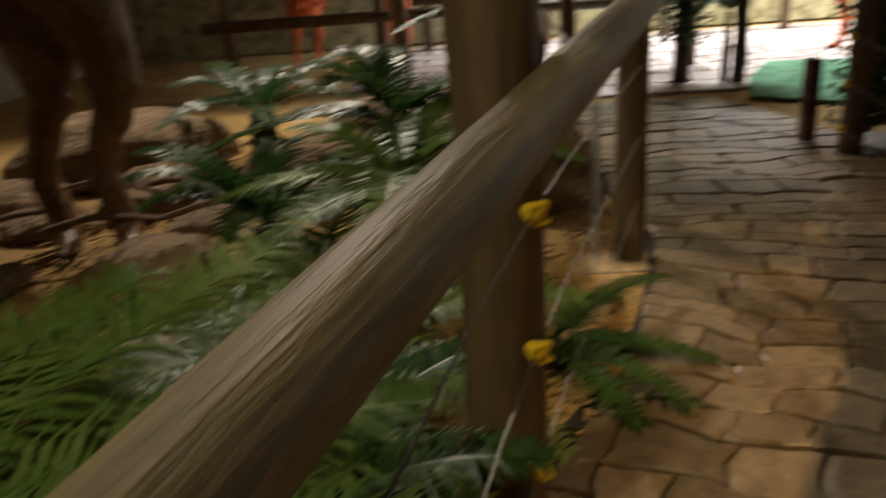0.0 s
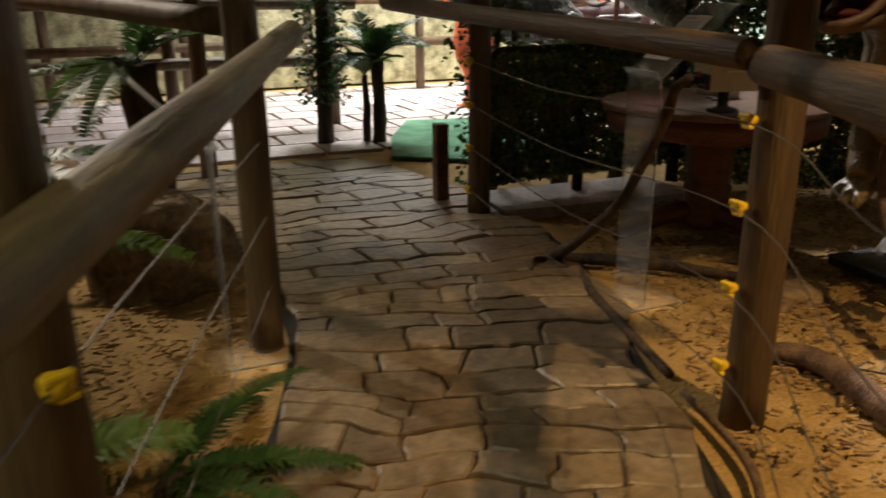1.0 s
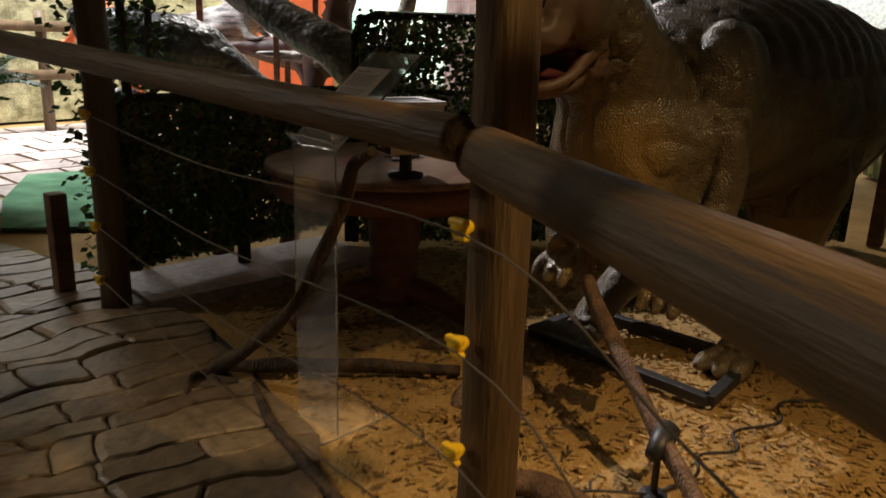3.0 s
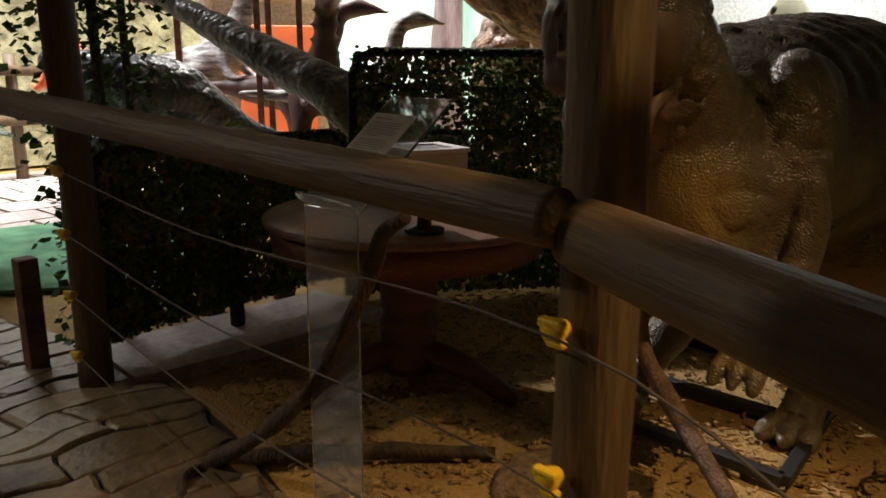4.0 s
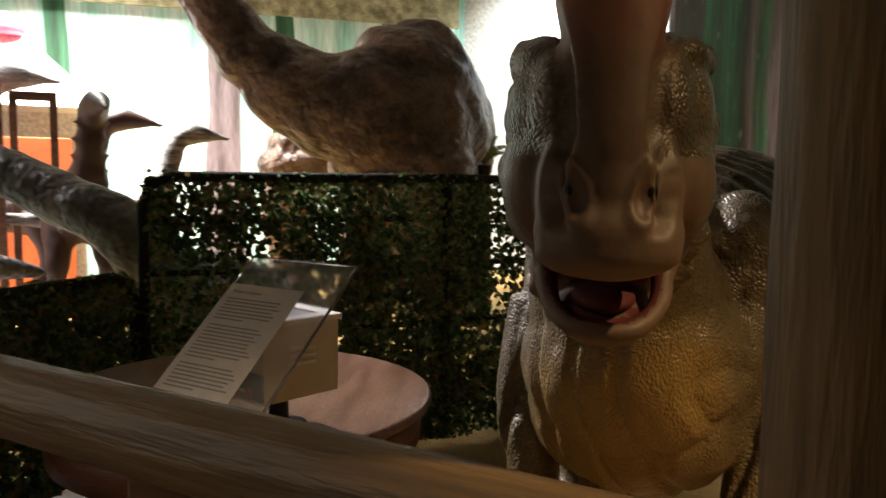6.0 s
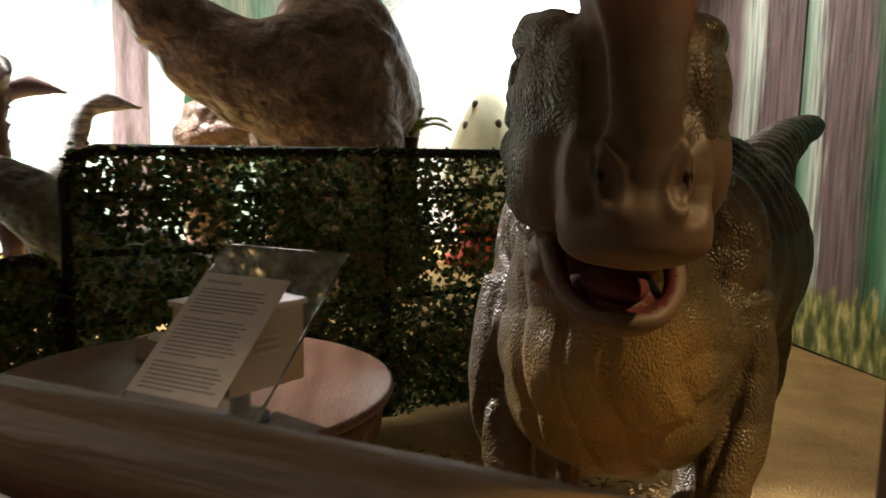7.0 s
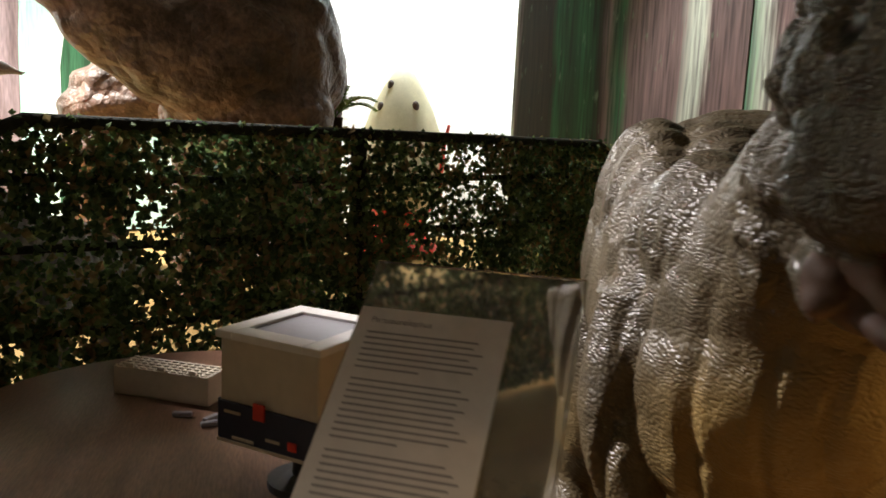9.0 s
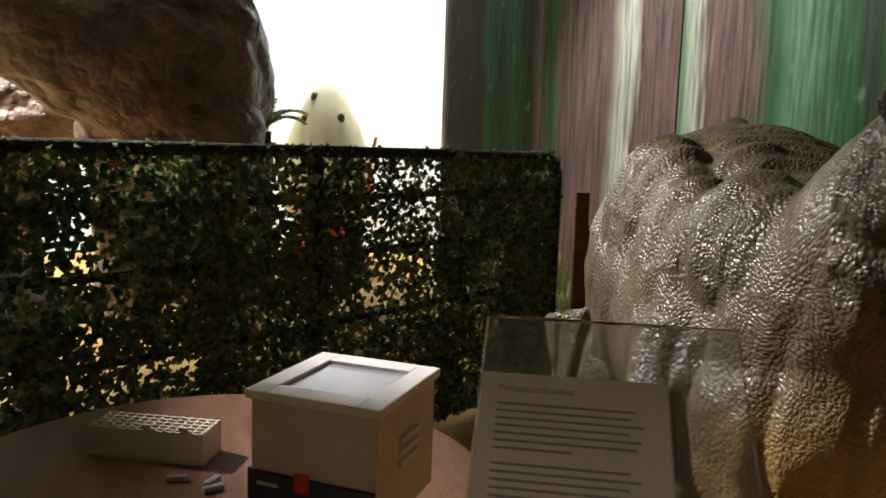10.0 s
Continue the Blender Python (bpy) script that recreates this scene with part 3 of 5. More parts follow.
def rail(a, b, r0, r1, label, seed, material):
    a, b = Vector(a), Vector(b)
    L = (b - a).length
    rows = [(0, 0.004 * math.sin(3 * q + seed), q * L, r0 + (r1 - r0) * q + 0.0015 * math.sin(9 * q + seed)) for q in (0, 0.012, 0.2, 0.4, 0.6, 0.8, 0.988, 1)]
    rows[0] = (*rows[0][:3], rows[0][3] * 0.9)
    rows[-1] = (*rows[-1][:3], rows[-1][3] * 0.9)
    bm = bmesh.new()
    tube(bm, [q[:3] for q in curve(rows, 6)], [q[3] for q in curve(rows, 6)], 24, 1.0, 0.03, seed)
    ob = link("fence_rail", bm, material, None, True)
    ob.matrix_basis = Matrix.Translation(a) @ (b - a).to_track_quat("Z", "Y").to_matrix().to_4x4()
    return tagged(ob, label, "rail", group="fence rails")


rail((0.886, 0.715, 0.935), (0.97, 3.45, 1.030), 0.036, 0.038, "peeled round rail with worn tan grain", 1.0, M["log"])
rail((0.925, 0.69, 0.910), (0.126, -0.55, 0.952), 0.044, 0.043, "thick peeled rail butted against a post", 2.0, M["log"])
rail((-0.975, -1.24, 0.769), (0.125, 1.90, 0.955), 0.043, 0.042, "smooth weathered handrail worn shiny on top", 3.0, M["grey_log"])

# unseen caster, laid out to throw a T-shaped shadow on the path
GANTRY = empty("shadow_gantry", (0.86, -0.72, 0))
for word, rows in (("post", [(0, 0, -0.02, 0.05), (0, 0, 1.0, 0.046), (0, 0, 2.03, 0.043)]), ("arm", [(0, 0, 2.0, 0.033), (0.10, 0.30, 2.0, 0.032), (0.215, 0.655, 2.0, 0.032)]),
                   ("crossbeam", [(-0.20, 0.82, 2.0, 0.031), (0.16, 0.67, 2.0, 0.031), (0.46, 0.53, 2.0, 0.030)])):
    bm = bmesh.new()
    limb(bm, rows, 5, segs=14, wobble=0.05, seed=4)
    part(word, bm, M["log"], GANTRY, smooth=True)
tagged(GANTRY, "unseen timber post with a crossbeam, added to shade the path", "post")

WIRES = [0.787, 0.58, 0.372, 0.16]
def insulator(x, y, z, turn):
    ob = empty("insulator", (x, y, z), turn)
    bm = bmesh.new()
    limb(bm, [(0, 0, 0, 0.008), (0.012, 0, 0, 0.012), (0.02, 0, 0, 0.014), (0.026, 0, 0, 0.008)], 2, segs=10)
    part("body", bm, M["yellow"], ob, smooth=True)
    part("claw", boxed((0.02, 0, 0.008), (0.012, 0.028, 0.010), None, 0.003), M["yellow"], ob)
    part("claw", boxed((0.02, 0.006, -0.010), (0.012, 0.020, 0.008), None, 0.003), M["yellow"], ob)
    ob.scale = (1.35, 1.35, 1.35)
    return tagged(ob, "yellow plastic fence insulator screwed to a post", "insulator", group="fence insulators")


for z in WIRES:
    insulator(0.940, 0.722, z, 178)
    insulator(1.165, 2.775, z - 0.02, 200)
for z in (0.677, 0.452, 0.235):
    insulator(-0.525, 0.20, z, -60)
for z in WIRES:
    bm = bmesh.new()
    limb(bm, [(0.16, -0.55, z, 0.0005), (0.54, 0.08, z - 0.03, 0.0005), (0.893, 0.70, z, 0.0005), (1.03, 1.75, z - 0.05, 0.0005), (1.15, 2.77, z - 0.02, 0.0005)], 6, segs=5)
    tagged(link("fence_wire", bm, M["wire"]), "thin galvanised wire strung between insulators", "wire", group="fence wires")
for z in (0.677, 0.452, 0.235):
    bm = bmesh.new()
    limb(bm, [(-0.83, -1.1, z, 0.0005), (-0.515, 0.185, z, 0.0005), (-0.05, 1.60, z - 0.01, 0.0005)], 6, segs=5)
    tagged(link("fence_wire", bm, M["wire"]), "thin galvanised wire strung between insulators", "wire", group="fence wires")


# ---- camouflage netting panels ----
def net_panel(a, b, top, bars, uprights, n_leaf, seed, corner=0.10, hole=0.0, low=0.03):
    a, b = Vector((*a, 0)), Vector((*b, 0))
    d = b - a
    L = d.length
    ob = empty("netting_screen", tuple(a))
    ob.matrix_basis = Matrix.Translation(a) @ Matrix.Rotation(math.atan2(d.y, d.x), 4, "Z")
    pts = [(0, 0, 0.02), (0, 0, top - corner), (corner * 0.3, 0, top - corner * 0.3), (corner, 0, top), (L - corner, 0, top), (L - corner * 0.3, 0, top - corner * 0.3), (L, 0, top - corner), (L, 0, 0.02)]
    bm = bmesh.new()
    tube(bm, pts, [0.02] * len(pts), 10)
    part("frame", bm, M["rope"], ob, "dark tube frame wrapped in cord", True)
    for x in uprights:
        bm = bmesh.new()
        tube(bm, [(x, 0.02, 0.02), (x, 0.02, top)], [0.03, 0.03], 10)
        part("upright", bm, M["rope"], ob, smooth=True)
    for z in bars:
        bm = bmesh.new()
        limb(bm, [(0, 0.01, z, 0.012), (L * 0.35, 0.015, z - 0.012, 0.013), (L * 0.7, 0.01, z - 0.006, 0.012), (L, 0.01, z + 0.006, 0.012)], 5, segs=8)
        part("crossbar", bm, M["rope"], ob, smooth=True)
    R = random.Random(seed)
    verts, faces = [], []

    def flake(x, y, z, w, h, a, tilt):
        ux = Vector((math.cos(a) * w, R.uniform(-0.5, 0.5) * w, math.sin(a) * w))
        uy = Vector((-math.sin(a) * h, tilt * h, math.cos(a) * h))
        c = Vector((x, y, z))
        k = len(verts)
        bend = Vector((0, R.uniform(-0.012, 0.012), 0))
        verts.extend([c - ux, c - uy + bend, c + ux * R.uniform(0.6, 1.2), c + uy + bend, c + bend * 1.8])
        faces.extend([(k, k + 1, k + 4), (k + 1, k + 2, k + 4), (k + 2, k + 3, k + 4), (k + 3, k, k + 4)])

    for i in range(n_leaf):
        x, z = R.uniform(0.0, L), R.uniform(low, top - 0.005)
        thin = noise.noise(Vector((x * 2.4 + seed, z * 3.1, seed * 1.3)))
        if thin > 0.20 + hole and R.random() < (0.40 if z > 0.45 else 0.15):
            continue
        if seed == 3 and (x < 0.75 or 1.3 < x < 2.3 or z > top - 0.32) and R.random() < (0.34 if x < 0.75 else 0.55 if 1.42 < x < 1.85 and z > 0.5 else 0.22):
            continue
        flake(x, R.uniform(-0.02, 0.02), z, R.uniform(0.008, 0.018), R.uniform(0.008, 0.020), R.uniform(0, 6.28), R.uniform(-0.5, 0.5))
    for i in range(int(L * 150)):  # ragged tufts along the top cord and the crossbars
        z = top if i % 3 else R.choice(bars)
        flake(R.uniform(0.02, L - 0.02), R.uniform(-0.025, 0.025), z + R.uniform(-0.02, 0.02), R.uniform(0.006, 0.014), R.uniform(0.008, 0.016), R.uniform(0, 6.28), R.uniform(-1, 1))
    me = bpy.data.meshes.new("net")
    me.from_pydata([tuple(v) for v in verts], [], faces)
    me.materials.append(M["net"])
    net = new("net", me)
    net.parent = ob
    net["kind"] = "stuff"
    return ob


P2 = net_panel((2.52, 2.90), (4.60, 1.16), 1.155, (0.30, 0.55, 0.80, 1.0), (1.22,), 37000, 3)
tagged(P2, "tall screen of camouflage netting on a dark tube frame", "screen", group="netting screens")
P1 = net_panel((1.27, 2.86), (2.50, 2.93), 0.80, (0.16, 0.42, 0.62), (0.6,), 11000, 9, low=0.13)
tagged(P1, "low screen of leafy camouflage netting beside the path", "screen", group="netting screens")

# ---- round table and what stands on it ----
TX, TY, TZ, TR = 1.98, 2.02, 0.62, 0.485
TABLE = empty("round_table", (TX, TY, 0), 20)
part("tabletop", lathe([(TR - 0.02, -0.028), (TR - 0.004, -0.024), (TR, -0.014), (TR - 0.003, -0.004), (TR - 0.012, 0)], 72, (0, 0, TZ)), M["table"], TABLE, "smooth reddish wooden tabletop", True)
part("apron", lathe([(TR - 0.05, -0.12), (TR - 0.03, -0.115), (TR - 0.022, -0.03)], 72, (0, 0, TZ)), M["apron"], TABLE, "dark red-brown apron", True)
part("pedestal", lathe([(0.10, 0.06), (0.115, 0.10), (0.095, 0.14), (0.10, 0.2), (0.105, 0.24), (0.088, 0.27), (0.10, 0.30), (0.10, 0.40), (0.12, 0.45), (0.14, 0.50)], 32), M["apron"], TABLE, "turned dark pedestal", True)
for k in range(3):
    a = 2 * math.pi * k / 3 + 0.4
    bm = bmesh.new()
    limb(bm, [(0.05 * math.cos(a), 0.05 * math.sin(a), 0.13, 0.05), (0.2 * math.cos(a), 0.2 * math.sin(a), 0.11, 0.045), (0.34 * math.cos(a), 0.34 * math.sin(a), 0.055, 0.038), (0.42 * math.cos(a), 0.42 * math.sin(a), 0.028, 0.032)], 5, segs=10)
    part("foot", bm, M["apron"], TABLE, smooth=True)
tagged(TABLE, "round red-brown pedestal table with a pale worn top", "table")

B = empty("display_box", (1.78, 1.757, TZ), -19)
w, d, h, f = 0.200, 0.190, 0.158, 0.087
part("pedestal", lathe([(0.060, 0), (0.060, 0.012), (0.022, 0.02), (0.020, f - 0.012), (0.055, f - 0.004), (0.055, f)], 24), M["black"], B, "low black pedestal")
part("body", boxed((0, 0, f + h / 2), (w - 0.012, d - 0.012, h), None, 0.003), M["cream"], B, "cream cardboard body")
band = part("label_band", boxed((-w / 2 + 0.0035, 0, f + 0.032), (0.006, d - 0.012, 0.060), None, 0.001), M["navy"], B, "dark navy printed band")
part("label_band", boxed((0, d / 2 - 0.0035, f + 0.032), (w - 0.012, 0.006, 0.060), None, 0.001), M["navy"], B, "dark navy printed band")
part("seal", boxed((-w / 2 - 0.001, 0.01, f + 0.058), (0.003, 0.020, 0.024)), M["red"], band, "small red seal")
part("seal", boxed((-w / 2 - 0.001, -0.050, f + 0.020), (0.003, 0.014, 0.012)), M["red"], band, "small red print")
for z, y0, n in ((0.010, 0.04, 0.04), (0.048, 0.06, 0.03), (0.02, -0.015, 0.025)):
    part("print_bar", boxed((-w / 2 - 0.0005, y0, f + z), (0.002, n, 0.004)), M["cream"], band)
part("base_strip", boxed((-w / 2 + 0.003, 0, f + 0.002), (0.008, d - 0.01, 0.005)), M["cream"], B)
for k in range(3):
    part("vent_slot", boxed((0.0, -d / 2 + 0.0035, f + 0.075 + k * 0.015), (0.06, 0.006, 0.006)), M["white"], B)
lid = part("lid", boxed((0, -d / 2 + 0.016, f + h + 0.004), (w, 0.032, 0.012), None, 0.002), M["white"], B, "white lid with an inset window")
part("lid_bar", boxed((0, d / 2 - 0.016, f + h + 0.004), (w, 0.032, 0.012), None, 0.002), M["white"], lid)
part("lid_bar", boxed((-w / 2 + 0.018, 0, f + h + 0.004), (0.036, d - 0.064, 0.012), None, 0.001), M["white"], lid)
part("lid_bar", boxed((w / 2 - 0.018, 0, f + h + 0.004), (0.036, d - 0.064, 0.012), None, 0.001), M["white"], lid)
part("window", boxed((0, 0, f + h + 0.001), (w - 0.07, d - 0.062, 0.008)), M["film"], lid, "grey film window")
tagged(B, "cream cardboard display box with a windowed white lid", "box")

RK = empty("tube_rack", (2.10, 2.15, TZ), -6)
rw, rl, rh = 0.075, 0.215, 0.058
part("base", boxed((0, 0, 0.003), (rw, rl, 0.006), None, 0.001), M["cream"], RK)
for sx in (-1, 1):
    part("side", boxed((sx * (rw / 2 - 0.002), 0, rh / 2), (0.004, rl, rh), None, 0.001), M["cream"], RK)
for sy in (-1, 1):
    part("end", boxed((0, sy * (rl / 2 - 0.002), rh / 2), (rw - 0.008, 0.004, rh), None, 0.001), M["cream"], RK)
for k in range(5):
    part("grid_bar", boxed((-rw / 2 + 0.008 + k * 0.0148, 0, rh), (0.004, rl, 0.004)), M["cream"], RK)
for k in range(13):
    part("grid_bar", boxed((0, -rl / 2 + 0.004 + k * 0.0172, rh - 0.001), (rw, 0.004, 0.004)), M["cream"], RK)
for k in range(3):
    part("tab", boxed((-rw / 2 + 0.003, -0.07 + k * 0.07, rh + 0.005), (0.004, 0.016, 0.008)), M["cream"], RK)
tagged(RK, "small cream plastic tube rack with a gridded top", "rack")
for x, y, r in ((1.99, 2.07, 15), (1.985, 2.01, 70), (1.96, 2.0, 40)):
    ob = link("clip", boxed((0, 0, 0.006), (0.012, 0.036, 0.010), None, 0.003), M["film"])
    ob.matrix_basis = pose(x, y, TZ, 0, 0, r)
    tagged(ob, "small grey metal clip lying on the tabletop", "clip", group="loose clips")


# ---- clear reading stands ----
def reading_stand(foot_y0, foot_y1, x0, z_bend, x1, y_shift, z_top, paper, title, flip=1):
    ob = empty("sign_stand", (x0, (foot_y0 + foot_y1) / 2, 0))
    wd = abs(foot_y1 - foot_y0)
    run, rise = x1 - x0, z_top - z_bend
    L = math.hypot(run, rise)
    tilt = math.atan2(rise, run)
    m = Matrix.Translation((0, 0, z_bend)) @ Matrix.Rotation(math.radians(y_shift), 4, "Z") @ Matrix.Rotation(-tilt, 4, "Y")
    pl = part("plate", boxed((L / 2, 0, 0), (L, wd, 0.006), m, 0.0015), M["acrylic"], ob, "tilted clear acrylic plate")
    leg = part("leg", boxed((0.003, 0, z_bend / 2), (0.006, wd * 0.8, z_bend - 0.01), None, 0.0015), M["acrylic"], ob, "upright clear acrylic leg")
    lip = part("lip", boxed((0.0, 0, 0.014), (0.006, wd, 0.028), m, 0.0015), M["acrylic"], ob)
    base = part("base", boxed((0.06, 0, 0.004), (0.24, wd * 0.9, 0.008), None, 0.002), M["acrylic"], ob)
    for q in (pl, leg, lip, base):
        q.visible_shadow = False
    pw, ph, py, px = paper
    sheet = part("sheet", boxed((px, py, 0.0045), (ph, pw, 0.001), m), M["paper"], ob, "printed white sheet")
    R = random.Random(7)
    y0 = py + pw / 2 - 0.014
    top = px + ph / 2 - 0.030
    for k in range(26):
        if k in (7, 18):
            continue
        ln = (pw - 0.028) * (R.uniform(0.84, 1.0) if k not in (6, 17, 25) else 0.5)
        part("text_bar", boxed((top - k * 0.0068, y0 - ln / 2, 0.0053), (0.0020, ln, 0.0004), m), M["ink"], sheet)
    if title:
        cu = bpy.data.curves.new("title", "FONT")
        cu.body, cu.size, cu.extrude = title, 0.0095, 0.0002
        t = new("title", cu)
        dg = bpy.context.evaluated_depsgraph_get()
        me = bpy.data.meshes.new_from_object(t.evaluated_get(dg))
        bpy.data.objects.remove(t)
        me.materials.clear()
        me.materials.append(M["ink"])
        t = new("title", me)
        t.parent = sheet
        t.matrix_basis = m @ Matrix.Translation((px + ph / 2 - 0.018, y0, 0.0052)) @ Matrix.Rotation(radians(-90), 4, "Z")
    return ob


S1 = reading_stand(1.394, 1.616, 1.209, 0.805, 1.471, -7, 1.032, (0.155, 0.21, 0.031, 0.178), "Parasaurolophus")
tagged(S1, "clear acrylic reading stand holding a printed sheet", "sign", group="reading stands")
S2 = reading_stand(1.50, 1.68, -0.20, 0.66, 0.02, 180, 0.90, (0.148, 0.21, 0.0, 0.165), "")
tagged(S2, "clear acrylic reading stand with a worn beige sheet", "sign", group="reading stands")

# ---- dinosaur models ----
FW, SD = Vector((-0.970, -0.243, 0)).normalized(), Vector((0.243, -0.970, 0)).normalized()
SK = Vector((1.585, 1.015, 0))


def hd(f, s, z):
    return SK + FW * f + SD * s + Vector((0, 0, z))


def hball(bm, f, s, z, rf, rs, rz, pitch=0):
    m = Matrix.Translation(hd(f, s, z)) @ Matrix((FW, SD, Vector((0, 0, 1)))).transposed().to_4x4() @ Matrix.Rotation(radians(pitch), 4, "Y") @ Matrix.Diagonal((rf, rs, rz, 1))
    q = bmesh.ops.create_uvsphere(bm, u_segments=24, v_segments=16, radius=1)
    bmesh.ops.transform(bm, matrix=m, verts=q["verts"])


bm = bmesh.new()
hball(bm, 0.00, 0, 1.255, 0.16, 0.140, 0.120)            # skull
hball(bm, 0.03, 0.078, 1.335, 0.115, 0.062, 0.034)       # brows
hball(bm, 0.03, -0.078, 1.335, 0.115, 0.062, 0.034)
hball(bm, 0.05, 0.088, 1.255, 0.12, 0.055, 0.09)         # temples
hball(bm, 0.05, -0.088, 1.255, 0.12, 0.055, 0.09)
hball(bm, 0.06, 0.085, 1.17, 0.13, 0.060, 0.10)          # cheeks
hball(bm, 0.06, -0.085, 1.17, 0.13, 0.060, 0.10)
hball(bm, 0.14, 0, 1.155, 0.14, 0.094, 0.095)            # muzzle
hball(bm, 0.215, 0, 1.105, 0.085, 0.093, 0.058)          # upper beak
hball(bm, 0.225, 0, 1.085, 0.075, 0.090, 0.036)
hball(bm, 0.08, 0, 1.10, 0.14, 0.094, 0.045)
hball(bm, 0.185, 0.050, 1.150, 0.095, 0.041, 0.09)       # nostril swellings
hball(bm, 0.185, -0.050, 1.150, 0.095, 0.041, 0.09)
hball(bm, 0.115, 0.055, 1.25, 0.10, 0.058, 0.11)
hball(bm, 0.115, -0.055, 1.25, 0.10, 0.058, 0.11)
c = [hd(0.235, 0, 1.10), hd(0.225, 0, 1.18), hd(0.20, 0, 1.27), hd(0.165, 0, 1.36), hd(0.11, 0, 1.46), hd(0.00, 0, 1.58), hd(-0.22, 0, 1.71), hd(-0.45, 0, 1.76)]
limb(bm, [(*p, r) for p, r in zip(c, (0.048, 0.056, 0.068, 0.076, 0.070, 0.058, 0.046, 0.035))], 5, segs=18)
jaw = [(0.02, 0.086, 1.085), (0.07, 0.081, 1.045), (0.135, 0.071, 1.006), (0.185, 0.042, 0.985), (0.200, 0.0, 0.979)]
jaw = jaw + [(f, -q, z) for f, q, z in jaw[-2::-1]]
limb(bm, [(*hd(*p), r) for p, r in zip(jaw, (0.024, 0.019, 0.015, 0.014, 0.014, 0.014, 0.015, 0.019, 0.024))], 5, segs=14)
hball(bm, 0.065, 0, 0.988, 0.14, 0.073, 0.030, 8)        # floor of the jaw
hball(bm, -0.03, 0, 1.05, 0.085, 0.10, 0.09)
limb(bm, [(1.58, 1.0, 1.20, 0.10), (1.70, 1.02, 1.15, 0.135), (1.84, 1.04, 1.02, 0.16), (2.0, 1.05, 0.88, 0.21)], 5, segs=20)   # neck
limb(bm, [(1.80, 1.03, 1.02, 0.10), (1.95, 1.03, 0.84, 0.23), (2.2, 1.03, 0.88, 0.30), (2.55, 0.98, 0.91, 0.345), (2.9, 0.88, 0.90, 0.32), (3.25, 0.75, 0.98, 0.17), (3.6, 0.66, 1.14, 0.11), (4.0, 0.53, 1.25, 0.075), (4.3, 0.42, 1.30, 0.05), (4.5, 0.36, 1.31, 0.015)], 6, segs=28)
ball(bm, (2.0, 1.03, 0.72), (0.20, 0.22, 0.18))         # sagging chest
ball(bm, (2.14, 1.20, 0.95), (0.16, 0.11, 0.20))         # shoulders
ball(bm, (2.36, 1.20, 1.02), (0.24, 0.12, 0.20))
ball(bm, (2.32, 1.08, 1.08), (0.24, 0.13, 0.14))
ball(bm, (1.99, 1.15, 1.03), (0.15, 0.11, 0.13))
ball(bm, (2.14, 0.85, 0.95), (0.16, 0.11, 0.20))
limb(bm, [(2.06, 1.24, 0.90, 0.085), (2.02, 1.27, 0.70, 0.066), (1.95, 1.23, 0.54, 0.05), (1.90, 1.19, 0.46, 0.042)], 4, segs=14)
limb(bm, [(2.06, 0.82, 0.90, 0.085), (2.05, 0.79, 0.70, 0.066), (1.99, 0.81, 0.54, 0.05), (1.96, 0.83, 0.46, 0.042)], 4, segs=14)
for y0, s in ((1.19, 1), (0.83, -1)):
    for k in (-1, 0, 1):
        limb(bm, [(1.91, y0 + k * 0.035, 0.44, 0.026), (1.86, y0 + k * 0.045, 0.41, 0.024), (1.83, y0 + k * 0.05, 0.375, 0.012)], 3, segs=8)
for x, y, fx, fy in ((2.60, 1.22, 2.35, 1.36), (2.72, 0.80, 2.52, 0.86)):
    limb(bm, [(x, y, 0.80, 0.19), (x - 0.06, y, 0.56, 0.15), (x + 0.02, (y + fy) / 2, 0.30, 0.085), (fx + 0.06, fy, 0.10, 0.065), (fx, fy, 0.035, 0.07)], 5, segs=16)
    for k in (-1, 0, 1):
        limb(bm, [(fx, fy + k * 0.03, 0.035, 0.04), (fx - 0.10, fy + k * 0.06, 0.03, 0.035), (fx - 0.15, fy + k * 0.07, 0.02, 0.015)], 3, segs=8)


def ramp01(x):
    return max(0.0, min(1.0, x))


def groove(z):
    """Half width of the nose bridge at a height: round the nostril, in above it, out again to the crest."""
    return float(np.interp(z, (1.10, 1.15, 1.18, 1.23, 1.30, 1.38), (0.054, 0.068, 0.066, 0.052, 0.058, 0.074)))


